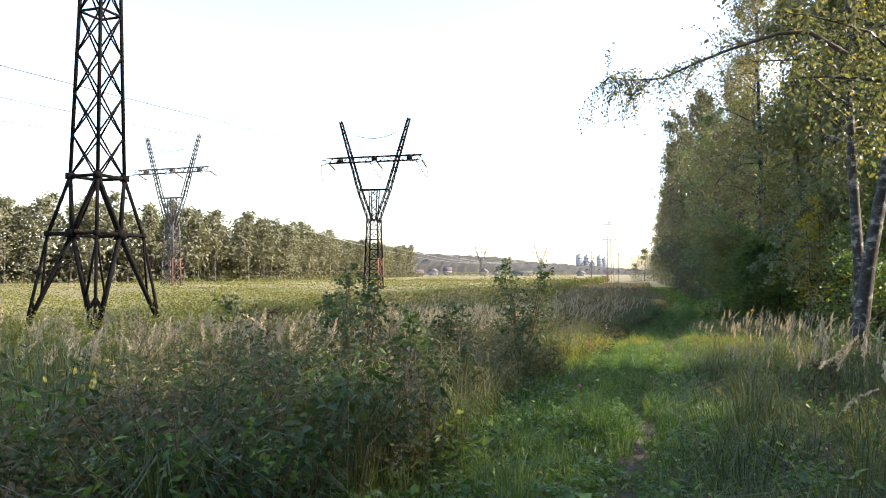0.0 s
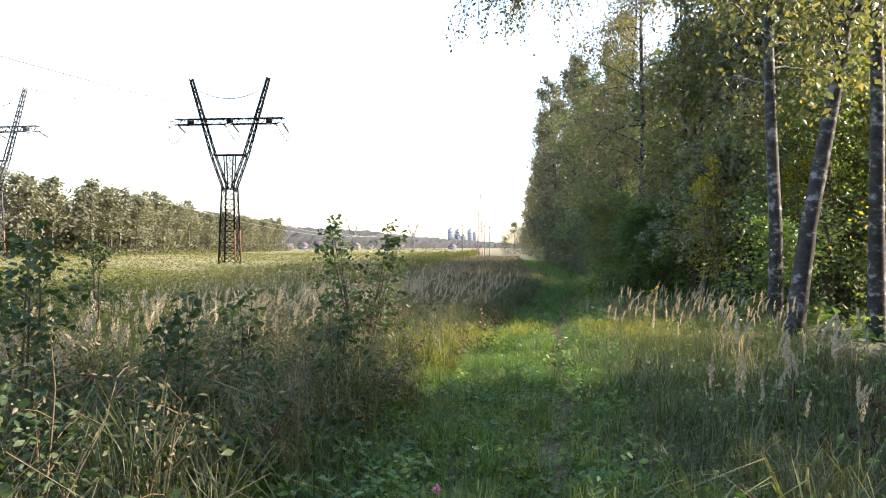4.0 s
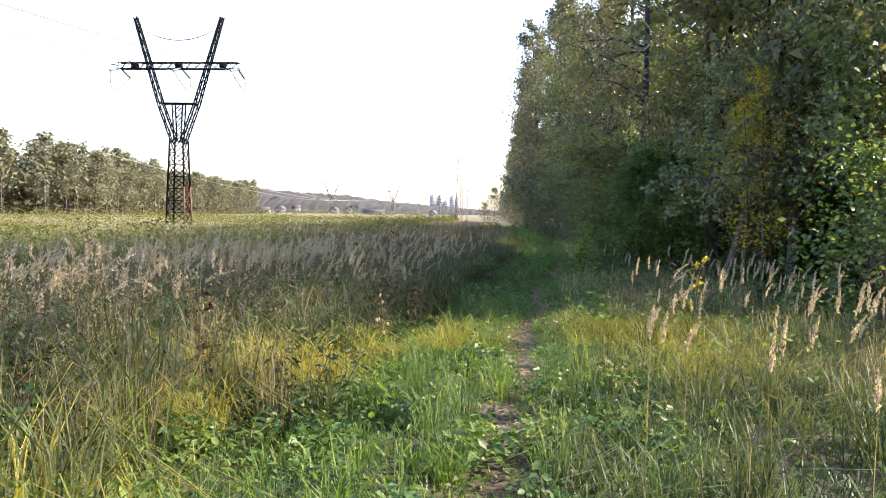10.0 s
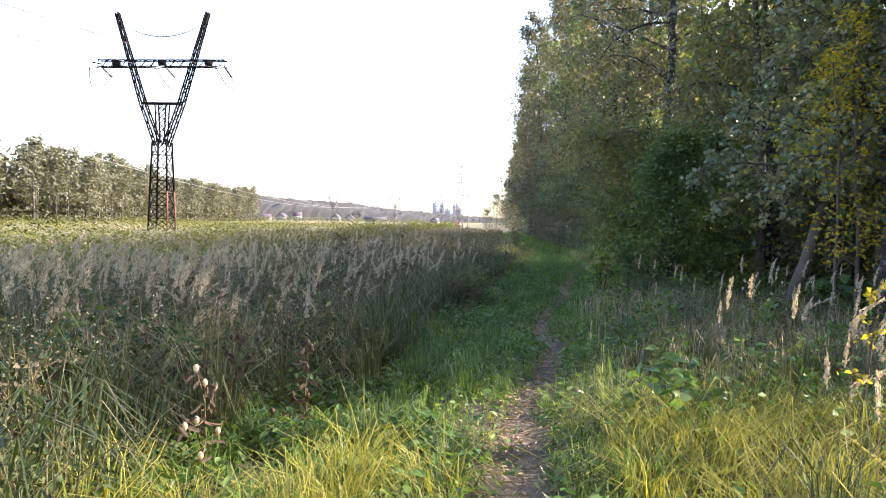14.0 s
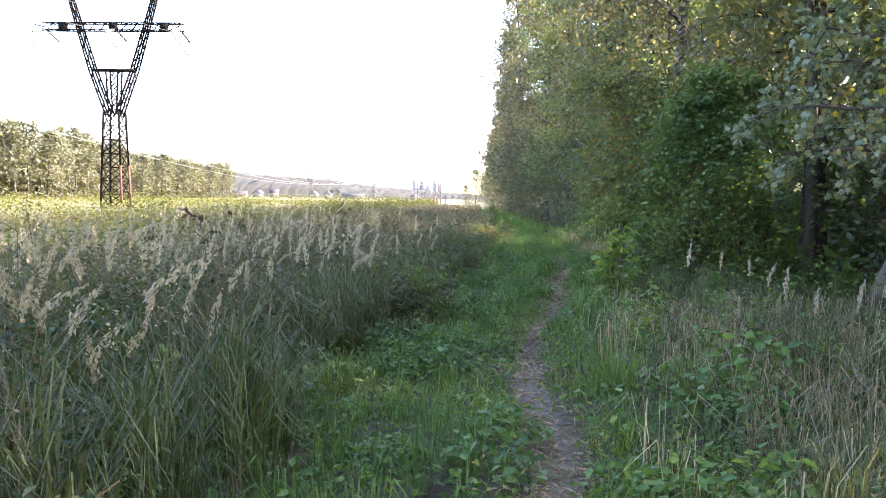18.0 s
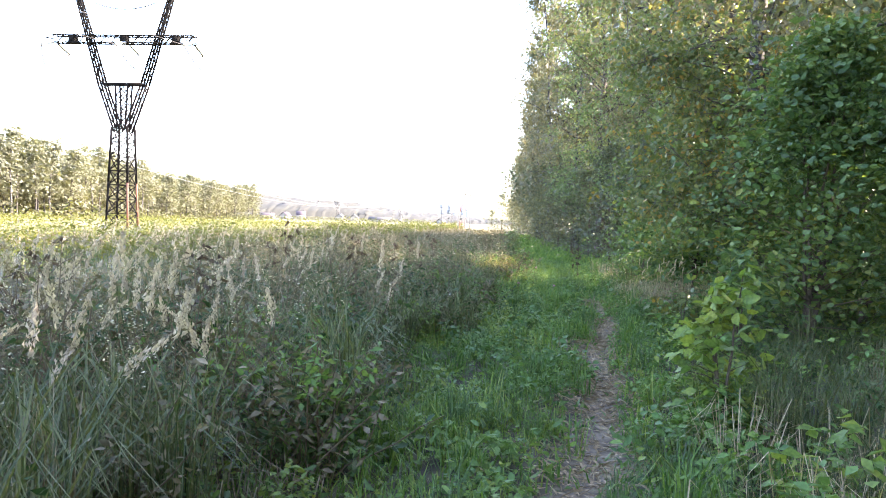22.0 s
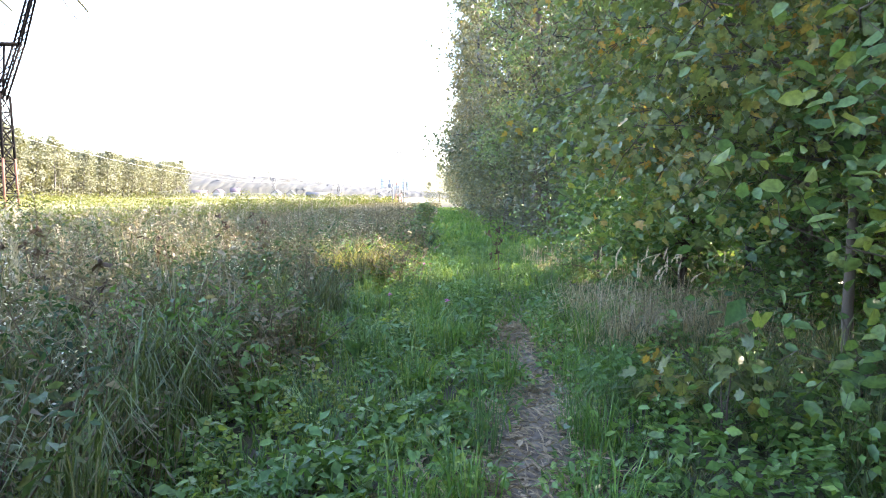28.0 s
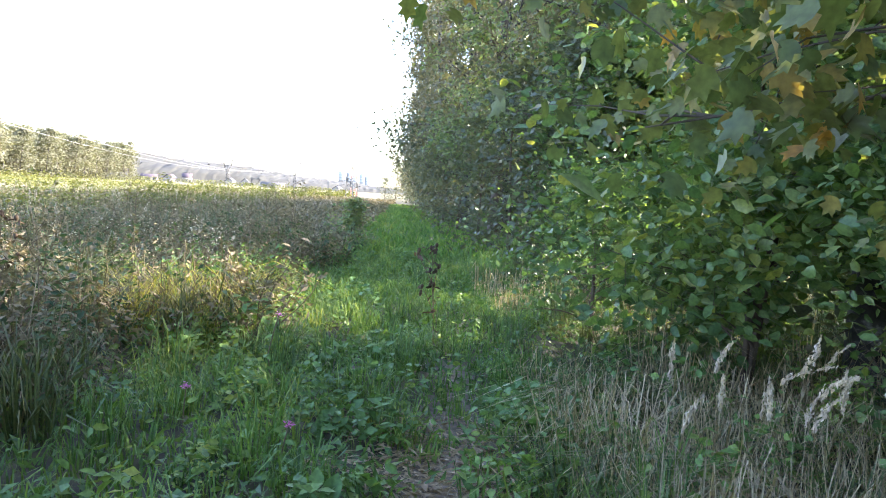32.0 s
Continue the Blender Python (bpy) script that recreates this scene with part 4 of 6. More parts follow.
# distant wooded rise, one mass of woodland: lumpy canopy from foot to crest
hr = np.random.default_rng(8)
nu, nv = 300, 14
U, V = np.meshgrid(np.linspace(0, 1, nu), np.linspace(0, 1, nv))
hx, hy = -600 + 680 * U, 740 + 420 * U + 160 * V
crest = np.interp(U, [0, 0.35, 0.6, 0.8, 1], [41, 38, 27, 12, 7]) * (0.92 + 0.1 * np.sin(hx * 0.03) * np.sin(hx * 0.011))
lump = hr.normal(0, 1, (nv, nu))
lump = (lump + np.roll(lump, 1, 1) + np.roll(lump, 1, 0)) / 1.7
hz = crest * np.interp(V, [0, 0.04, 0.25, 1], [0, 0.3, 0.62, 1.0]) + 0.7 * lump * (V > 0)
ii, jj = np.meshgrid(np.arange(nv - 1), np.arange(nu - 1), indexing="ij")
hq = np.stack([ii * nu + jj, ii * nu + jj + 1, (ii + 1) * nu + jj + 1, (ii + 1) * nu + jj], -1).reshape(-1, 4)
hv = np.stack([hx + hr.normal(0, 1.5, hx.shape), hy, hz - 0.5], -1).reshape(-1, 3)
tagged(new("distant_woodland", mesh_of("distant_woodland", hv, hq, None, M_HILLWOOD, True)), "woodland on the distant rise, greyed to stand for haze", "woodland", kind="stuff")


# ---- village and town ----
def house(x, y, w, d, h, roof, turn, label):
    t = thing("house", (x, y, -0.1), label, "house", "village houses")
    t.rotation_euler[2] = radians(turn)
    s = Soup()
    box(s, (-w / 2, -d / 2, 0), (w / 2, d / 2, h))
    v = [(-w / 2, -d / 2, h), (-w / 2, d / 2, h), (-w / 2, 0, h + 0.4 * d), (w / 2, -d / 2, h), (w / 2, d / 2, h), (w / 2, 0, h + 0.4 * d)]
    s.add(v, None, [(0, 2, 1), (3, 4, 5)])
    part("wall", s.mesh("wall", M_WALL), t)
    s = Soup()
    o, r = 0.6, h + 0.47 * d
    v = [(-w / 2 - o, -d / 2 - o, h), (w / 2 + o, -d / 2 - o, h), (w / 2 + o, d / 2 + o, h), (-w / 2 - o, d / 2 + o, h), (-w / 2 - o, 0, r), (w / 2 + o, 0, r)]
    v += [(a, e, f - 0.25) for a, e, f in v]
    s.add(v, [(0, 1, 5, 4), (2, 3, 4, 5), (7, 6, 10, 11), (9, 8, 11, 10), (0, 6, 7, 1), (2, 8, 9, 3), (1, 7, 11, 5), (5, 11, 8, 2), (0, 4, 10, 6), (4, 3, 9, 10)])
    part("roof", s.mesh("roof", roof), t)
    s = Soup()
    box(s, (w * 0.2, 0.3, h + 0.2 * d), (w * 0.2 + 0.7, 1.0, r + 0.8))
    part("chimney", s.mesh("chimney", M_ROOF_GREY), t)
    for k in range(3):
        s = Soup()
        c = -w / 2 + w * (k + 0.5) / 3
        box(s, (c - 0.6, -d / 2 - 0.08, 1.0), (c + 0.6, -d / 2 + 0.05, 2.4))
        win = part("window", s.mesh("window", M_PANE), t)
        s = Soup()
        for a, b_ in ((-0.75, -0.6), (0.6, 0.75)):
            box(s, (c + a, -d / 2 - 0.12, 0.9), (c + b_, -d / 2 + 0.05, 2.5))
        for a, b_ in ((0.85, 1.0), (2.4, 2.55)):
            box(s, (c - 0.75, -d / 2 - 0.12, a), (c + 0.75, -d / 2 + 0.05, b_))
        part("window_frame", s.mesh("window_frame", M_WALL), win)


for x, y, w, d, h, roof, turn, lab in ((-186, 640, 9, 7, 3.2, M_ROOF_RED, 80, "village house with a steep plum-coloured roof"), (-174, 646, 7, 7, 4.5, M_ROOF_RED, 10, "tall village house with a plum-coloured roof"),
                                       (-199, 630, 12, 6, 2.6, M_ROOF_RED, 5, "long low house with a plum-coloured roof"), (-138, 640, 7, 6, 3.4, M_ROOF_GREY, 82, "white village house with a grey gable roof"),
                                       (-125, 636, 7, 6, 3.4, M_ROOF_GREY, 95, "white gable-fronted village house"), (-100, 620, 18, 5, 2.2, M_ROOF_GREY, 0, "long low grey shed beside the field"), (-52, 650, 7, 5, 2.4, M_ROOF_GREY, 70, "small dark house at the field's far edge")):
    house(x, y, w, d, h, roof, turn, lab)


# scrub before the village
s = Soup()
vx = np.concatenate([hr.normal(cx, 6, 260) for cx in (-205, -190, -160, -148, -132, -112, -88, -66)])
vy = 600 + hr.normal(0, 6, len(vx))
leaves(s, hr, np.stack([vx, vy, 3.2 * hr.uniform(0, 1, len(vx)) ** 1.3], 1), hr.uniform(0.6, 1.3, len(vx)), 0.2, 0.3, "rhomb", 0.7)
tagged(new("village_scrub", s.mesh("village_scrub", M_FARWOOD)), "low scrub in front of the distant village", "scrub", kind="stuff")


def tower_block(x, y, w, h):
    t = thing("tower_block", (x, y, -1), "high-rise block on the horizon, haze put into its pale blue", "building", "distant high-rises")
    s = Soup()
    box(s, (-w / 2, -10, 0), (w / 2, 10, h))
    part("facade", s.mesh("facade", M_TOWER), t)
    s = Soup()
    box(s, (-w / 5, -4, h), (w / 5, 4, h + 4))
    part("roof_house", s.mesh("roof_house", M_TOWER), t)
    for k in range(6):
        s = Soup()
        z = h * (k + 0.6) / 7
        box(s, (-w / 2 + 1.5, -10.4, z), (w / 2 - 1.5, -9.9, z + h / 24))
        # pale cable colour, so the bands look faded by haze too
        part("window_band", s.mesh("window_band", M_WIRE), t)


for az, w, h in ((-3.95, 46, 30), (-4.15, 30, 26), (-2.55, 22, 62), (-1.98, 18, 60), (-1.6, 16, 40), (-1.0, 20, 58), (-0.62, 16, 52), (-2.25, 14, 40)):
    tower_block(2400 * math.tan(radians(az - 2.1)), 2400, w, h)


# ---- plants of the meadow and the lane ----
def stuff(name, soup, mat, label, category="grass"):
    return tagged(new(name, soup.mesh(name, mat)), label, category, kind="stuff")


def scatter(rng, n, x0, x1, y0, y1, rel=True, bias=1.0):
    """Places in a strip; x counted from the trodden path."""
    y = y0 + (y1 - y0) * rng.uniform(0, 1, n) ** bias
    x = rng.uniform(x0, x1, n)
    return (x + path_x(y) - (lane_gain(y) if x0 < -6 else 0) if rel else x), y


def patchy(rng, x, y, f, cut):
    """Keeps places where a slow wave pattern is high, so that growth is uneven."""
    w = np.sin(x * f + 1.7 * np.sin(y * f * 0.7)) * np.sin(y * f * 1.3 + 0.8 * np.sin(x * f * 1.1))
    return w + rng.normal(0, 0.35, len(x)) > cut


def tufts(s, rng, x, y, m, h, w, spread, lean=(0.3, 1.1)):
    """Tussocks: each a sheaf of m blades that bow outwards."""
    n = len(x)
    h = np.broadcast_to(np.asarray(h, float), (n,))
    a = rng.uniform(0, 2 * np.pi, (n, m))
    r = np.sqrt(rng.uniform(0, 1, (n, m))) * np.broadcast_to(spread, (n,))[:, None]
    bx, by = (x[:, None] + r * np.cos(a)).ravel(), (y[:, None] + r * np.sin(a)).ravel()
    hh = (h[:, None] * rng.uniform(0.45, 1.15, (n, m))).ravel()
    arches(s, rng, on_ground(bx, by), hh, rng.uniform(w[0], w[1], n * m), rng.uniform(lean[0], lean[1], n * m), (a + rng.normal(0, 0.5, (n, m))).ravel(), 2)


rng = np.random.default_rng(21)
# short grass of the lane
s = Soup()
x, y = scatter(rng, 52000, -2.75, 0.9, -1.0, 66, bias=1.1)
off = x - path_x(y)
keep = (np.abs(off) > np.interp(y, [0, 20, 26, 36, 40, 46, 48], [0.1, 0.15, 0.24, 0.22, 0.32, 0.2, 0.0]) * rng.uniform(0.2, 1.9, len(x))) & patchy(rng, x, y, 2.3, -0.45)
x, y = x[keep], y[keep]
blades(s, rng, on_ground(x, y), rng.gamma(5, 0.022, len(x)) + 0.03, rng.uniform(0.008, 0.018, len(x)), rng.uniform(0.2, 1.1, len(x)))
x, y = scatter(rng, 2500, -2.6, 0.9, -1.0, 60, bias=1.0)
keep = np.abs(x - path_x(y)) > rng.uniform(0.1, 0.4, len(x)) * (y < 47)
x, y = x[keep], y[keep]
tufts(s, rng, x, y, 13, rng.gamma(5, 0.034, len(x)) + 0.03, (0.006, 0.014), 0.1)
x, y = scatter(rng, 14000, -2.6, 3.2, 60, 140, bias=1.2)
blades(s, rng, on_ground(x, y), rng.uniform(0.15, 0.45, len(x)), rng.uniform(0.03, 0.06, len(x)), rng.uniform(0.3, 1.1, len(x)))
stuff("lane_grass", s, M_GRASS, "short lush green grass growing on the lane")
# creeping cover close to the soil, from the meadow's edge to the wood
s = Soup()
x, y = scatter(rng, 85000, -3.2, 5.6, -1.5, 60)
k = np.abs(x - path_x(y)) > np.interp(y, [0, 20, 26, 36, 42, 46, 48], [0.03, 0.08, 0.16, 0.16, 0.22, 0.15, 0.0]) * rng.uniform(0.2, 1.5, len(x))
x, y = x[k], y[k]
at = on_ground(x, y)
at[:, 2] += rng.gamma(2, 0.025, len(x))
leaves(s, rng, at, rng.uniform(0.05, 0.12, len(x)), -0.5, 0.35, "tri", 0.4)
stuff("creeping_cover", s, M_HAZEL, "creeping dark-green cover close to the soil")
# low broad-leaved herbs
s = Soup()
x, y = scatter(rng, 24000, -3.0, 1.3, -1, 60)
k = patchy(rng, x, y, 1.9, 0.05) & (np.abs(x - path_x(y)) > np.interp(y, [0, 34, 38, 46, 48], [0.1, 0.16, 0.3, 0.2, 0]))
x, y = x[k], y[k]
at = on_ground(x, y)
at[:, 2] += rng.gamma(2, 0.06, len(x)) + 0.02
leaves(s, rng, at, rng.uniform(0.03, 0.1, len(x)), 0.0, 0.4, "oval", 0.5)
stuff("lane_herbs", s, M_BROAD, "low broad-leaved herbs among the lane grass", "herbs")
# dead straw and leaves on the path
s = Soup()
y = -1 + 49 * rng.uniform(0, 1, 52000) ** 0.7
x = path_x(y) + rng.normal(0, 1, len(y)) * np.interp(y, [0, 20, 26, 36, 42, 48], [0.15, 0.18, 0.26, 0.26, 0.34, 0.34])
at = on_ground(x, y)
at[:, 2] += rng.uniform(0.008, 0.03, len(x))
k = rng.uniform(0, 1, len(y)) < np.interp(y, [0, 12, 15, 22, 26], [0.05, 0.08, 0.2, 0.25, 0.5]) * np.interp(y, [34, 38], [1.0, 1.9]) * (0.35 + 0.65 * wave(0 * y, y, 1.9, 0.4))
at = at[k]
leaves(s, rng, at[:4000], rng.uniform(0.03, 0.08, 4000), 0.0, 0.9, "rhomb", 0.5)
leaves(s, rng, at[4000:], rng.uniform(0.05, 0.17, len(at) - 4000), 0.0, 0.85, "tri", 0.07)
stuff("path_litter", s, M_LITTER, "dry fallen leaves and straw on the path", "litter")
# tall tousled grass right of the path
s, d = Soup(), Soup()
x, y = scatter(rng, 2300, 0.4, 6.0, -1.5, 58, bias=1.15)
o = x - path_x(y)
h = np.interp(o, [0.4, 1.0, 3, 6], [0.28, 0.5, 0.68, 0.6]) * rng.uniform(0.7, 1.25, len(x)) * np.interp(y, [0, 25, 34, 50], [0.8, 0.66, 0.5, 0.5]) * (0.5 + 0.95 * wave(x, y, 1.7, 0.7))
tufts(s, rng, x, y, 22, h, (0.006, 0.014), 0.16, (0.7, 2.0))
stuff("tall_grass", s, M_SHADEGRASS, "tall tousled grass between the path and the wood")
x, y = scatter(rng, 1300, 0.6, 5.5, -1.5, 55)
k = patchy(rng, x, y, 0.9, 0.0) & ((y < 36.5) | (y > 44.5)) & ((y > 26) | (x > path_x(y) + 3.2))
tufts(d, rng, x[k], y[k], 16, rng.uniform(0.3, 0.68, k.sum()), (0.004, 0.01), 0.14, (0.1, 0.8))
x, y = rng.uniform(3.6, 6.0, 150), rng.uniform(44.9, 48.6, 150)
tufts(d, rng, x, y, 20, rng.uniform(0.25, 0.6, 150), (0.004, 0.008), 0.22, (0.5, 1.9))
# dry tufts, their paleness standing for grass lit by the sun
x, y = rng.uniform(2.3, 5.6, 170), rng.uniform(28.5, 36.0, 170)
tufts(d, rng, x, y, 20, rng.uniform(0.3, 0.6, 170), (0.004, 0.009), 0.2, (0.4, 1.4))
stuff("dry_grass", d, M_PALEGRASS, "dry straw-coloured grass stalks near the wood")
# leafy undergrowth on the wood side
w = Soup()
x, y = scatter(rng, 26000, 0.8, 7.5, 0, 58)
k = patchy(rng, x, y, 1.1, 0.1)
x, y = x[k], y[k]
at = on_ground(x, y)
at[:, 2] += rng.uniform(0.03, 1, len(x)) * np.interp(x - path_x(y), [0.8, 2, 5], [0.25, 0.5, 0.8])
leaves(w, rng, at, rng.uniform(0.05, 0.12, len(x)), 0.1, 0.5, "rhomb", 0.6)
stuff("wood_side_herbs", w, M_BROAD, "leafy green herbs along the wood side", "herbs")
# weeds and tall grass left of the lane
s, w, st, d = Soup(), Soup(), Soup(), Soup()
x, y = scatter(rng, 1700, -9.5, -1.9, -2, 66, bias=1.1)
dist = -(x - path_x(y)) - lane_gain(y)
h = np.interp(dist, [1.9, 2.4, 3.0, 9], [0.28, 0.6, 0.9, 1.0]) * rng.uniform(0.7, 1.1, len(x)) * (0.4 + 0.85 * wave(x, y, 1.6))
dead = (y > 23) & (np.random.default_rng(94).uniform(0, 1, len(x)) < 0.5)
tufts(s, rng, x[~dead], y[~dead], 20, h[~dead], (0.007, 0.016), 0.17, (0.4, 1.4))
bs_ = Soup()
tufts(bs_, rng, x[dead], y[dead], 20, h[dead], (0.006, 0.014), 0.17, (0.4, 1.4))
stuff("withered_meadow_grass", bs_, M_BROWNWEED, "brown withered grass along the lane's meadow side")
stuff("meadow_grass", s, M_SHADEGRASS, "tall tangled meadow grass along the lane")
x, y = scatter(rng, 4200, -6.6, -2.1, -2, 62, bias=1.1)
k = patchy(rng, x, y, 0.8, -0.45)
x, y = x[k], y[k]
dist = -(x - path_x(y)) - lane_gain(y)
h = np.interp(dist, [2, 2.5, 7], [0.55, 1.05, 1.2]) * rng.uniform(0.75, 1.1, len(x)) * (0.45 + 0.85 * wave(x, y, 1.1, 2.0)) * np.where((y > 15.5) & (y < 24.5), np.interp(dist, [2, 4, 5], [0.5, 0.65, 1]), 1)
base = on_ground(x, y)
blades(st, rng, base, h, 0.008, rng.uniform(0.05, 0.4, len(x)))
m = 26
f = rng.uniform(0.1, 1.0, (len(x), m))
sp = 0.05 + 0.1 * (1 - f)
at = base[:, None] + np.stack([rng.normal(0, 1, f.shape) * sp, rng.normal(0, 1, f.shape) * sp, f * h[:, None] * 0.97], -1)
brown = (wave(x, y, 0.7, 3.0) + rng.normal(0, 0.12, len(x))) > np.interp(y, [0, 8, 22, 30], [0.5, 0.62, 0.62, 0.45])
size = 0.05 + 0.11 * rng.uniform(0.2, 1, f.shape) * (1.15 - f)
bw = Soup()
leaves(w, rng, at[~brown].reshape(-1, 3), size[~brown].ravel(), 0.2, 0.45, "rhomb", 0.42)
leaves(bw, rng, at[brown][:, :18].reshape(-1, 3), size[brown][:, :18].ravel() * 0.8, 0.3, 0.2, "rhomb", 0.3)
x2, y2 = scatter(rng, 2600, -7.5, -2.3, 32, 62, bias=0.9)
h2 = np.interp(-(x2 - path_x(y2)) - lane_gain(y2), [2.3, 2.8, 7], [0.6, 1.1, 1.15]) * rng.uniform(0.7, 1.1, len(x2)) * (0.5 + 0.7 * wave(x2, y2, 1.2, 0.5))
b2_ = on_ground(x2, y2)
blades(st, rng, b2_, h2, 0.008, rng.uniform(0.05, 0.35, len(x2)))
f2 = rng.uniform(0.15, 1.0, (len(x2), 22))
at2_ = b2_[:, None] + np.stack([rng.normal(0, 0.09, f2.shape), rng.normal(0, 0.09, f2.shape), f2 * h2[:, None]], -1)
leaves(bw, rng, at2_.reshape(-1, 3), rng.uniform(0.04, 0.11, f2.size), 0.35, 0.2, "tri", 0.45)
stuff("withered_weed_leaves", bw, M_BROWNWEED, "brown withered leaves of dying meadow weeds", "weeds")
stuff("weed_stems", st, M_STEM, "brown upright stems of meadow weeds", "weeds")
stuff("weed_leaves", w, M_WEED, "dark leaves of mugwort and other meadow weeds", "weeds")
x, y = scatter(rng, 1000, -8, -2.2, -2, 60)
k = patchy(rng, x, y, 0.7, 0.0)
tufts(d, rng, x[k], y[k], 10, rng.uniform(0.4, 0.9, k.sum()), (0.004, 0.008), 0.2, (0.3, 1.1))
stuff("dry_meadow_stalks", d, M_DRY, "dry brown stalks among the meadow weeds")
# pale seed fluff on withered willowherb
s = Soup()
x, y = scatter(rng, 600, -7.5, -2.4, 24, 56)
k = patchy(rng, x, y, 0.8, 0.0)
x, y = x[k], y[k]
m = 34
at = np.repeat(on_ground(x, y), m, 0) + np.stack([rng.normal(0, 0.06, m * len(x)), rng.normal(0, 0.06, m * len(x)), np.repeat(rng.uniform(0.8, 1.2, len(x)), m) + rng.uniform(-0.3, 0.1, m * len(x))], 1)
leaves(s, rng, at, rng.uniform(0.01, 0.03, len(at)), 0.0, 0.1, "rhomb", 0.5)
stuff("seed_fluff", s, M_FLUFF, "white seed fluff on withered willowherb", "weeds")
s = Soup()
x, y = scatter(rng, 800, -10, -2.3, 24, 62)
k = patchy(rng, x, y, 0.6, -0.3)
tufts(s, rng, x[k], y[k], 8, rng.uniform(0.7, 1.05, k.sum()) * (0.55 + 0.7 * wave(x[k], y[k], 1.3, 1.0)), (0.006, 0.011), 0.16, (0.15, 0.8))
stuff("withered_stalks", s, M_DRY, "upright withered brown weed stalks along the lane", "weeds")


def plumes(stem_soup, head_soup, rng, x, y, h, size, m, lean=0.35, fat=0.21):
    """Feathery grass heads: slim spikelets gathered on a nodding axis."""
    n = len(x)
    base = on_ground(x, y)
    a = rng.normal(-0.3, 1.0, n)
    ln = rng.gamma(2, lean / 2, n)
    bend = np.stack([np.cos(a), np.sin(a), 0 * a], 1) * (ln * size)[:, None]
    top = base + np.stack([0 * h, 0 * h, h], 1)
    blades(stem_soup, rng, base, h, 0.007, 0.02)
    f = rng.uniform(0, 1, (n, m))
    c = top[:, None] + np.stack([0 * f, 0 * f, f * size[:, None]], -1) * (1 - 0.25 * np.minimum(ln, 1.5))[:, None, None] + bend[:, None] * (f ** 1.8)[..., None]
    wd = (fat * size[:, None] * np.sin(np.pi * np.clip(0.12 + 0.85 * f, 0, 1)))
    o = rng.normal(0, 0.3, (n, m, 3)) * wd[..., None]
    c = (c + o).reshape(-1, 3)
    k = n * m
    sz = (size[:, None] * rng.uniform(0.085, 0.17, (n, m))).ravel()
    dirv = np.repeat(bend / (size[:, None] + 1e-9) * 0.8 + [0, 0, 1.0], m, 0) + rng.normal(0, 0.25, (k, 3)) + (o.reshape(-1, 3) * 6)
    dirv /= np.linalg.norm(dirv, axis=1, keepdims=True)
    sd = np.cross(dirv, rng.normal(0, 1, (k, 3)))
    sd /= np.linalg.norm(sd, axis=1, keepdims=True)
    wv = sd * sz[:, None] * 0.25
    v = np.stack([c - dirv * sz[:, None] * 0.5 - wv, c + wv, c + dirv * sz[:, None] * 0.5], 1)
    head_soup.add(v.reshape(-1, 3), None, (np.arange(k) * 3)[:, None] + [[0, 1, 2]])


st, hd = Soup(), Soup()
x, y = scatter(rng, 1500, -8.5, -2.3, 6, 42)
k = patchy(rng, x, y, 0.5, -0.4) & ((x < path_x(y) - 4.2) | (y > 25)) & (rng.uniform(0, 1, len(x)) < np.interp(y, [24, 33, 37, 42], [1, 1, 0.5, 0.25]))
plumes(st, hd, rng, x[k], y[k], rng.uniform(0.75, 1.2, k.sum()), rng.uniform(0.22, 0.34, k.sum()), 95, 0.5, 0.18)
x, y = scatter(rng, 300, 1.8, 5.4, 10, 33)
k = patchy(rng, x, y, 0.6, -0.3)
plumes(st, hd, rng, x[k], y[k], rng.uniform(0.65, 1.1, k.sum()), rng.uniform(0.2, 0.32, k.sum()), 90, 0.3, 0.13)
for cx, cy, rx, ry, n, h0, h1, z0, z1, bow in ((4.25, 45.5, 0.45, 0.22, 20, 0.7, 1.0, 0.13, 0.19, 0.5), (1.25, 11.5, 0.35, 0.7, 7, 0.75, 0.95, 0.22, 0.3, 0.2),
                                               (1.05, 19.3, 0.12, 0.2, 4, 0.85, 1.05, 0.2, 0.27, 0.25), (3.0, 20.6, 0.8, 0.7, 8, 0.85, 1.1, 0.2, 0.32, 0.35), (2.95, 32.9, 0.3, 0.3, 3, 0.9, 1.1, 0.2, 0.28, 0.2)):
    plumes(st, hd, rng, rng.normal(cx, rx, n), rng.normal(cy, ry, n), rng.uniform(h0, h1, n), rng.uniform(z0, z1, n), 100, bow, 0.13)
x, y = scatter(rng, 80, 1.7, 6.0, 3, 15)
plumes(st, hd, rng, x, y, rng.uniform(0.85, 1.25, len(x)), rng.uniform(0.22, 0.34, len(x)), 100, 0.35, 0.14)
stuff("plume_stems", st, M_DRY, "thin straw stems of plumed reed grass")
stuff("grass_plumes", hd, M_PLUME_NEAR, "pale beige feathery plumes of reed grass")
st, hd = Soup(), Soup()
x, y = scatter(rng, 5000, -22, -4.5, 14, 105, bias=0.9)
k = (x > -9 - 0.12 * y) & (rng.uniform(0, 1, len(x)) < np.interp(y, [14, 30, 42, 60, 105], [1, 1, 0.35, 0.12, 0.05]))
x, y = x[k], y[k]
plumes(st, hd, rng, x, y, rng.uniform(0.7, 1.15, len(x)), rng.uniform(0.26, 0.44, len(x)), 28)
fr = np.random.default_rng(92)
x, y = fr.uniform(-24, -6.5, 900), fr.uniform(5, 20, 900)
k = patchy(fr, x, y, 0.5, -0.1)
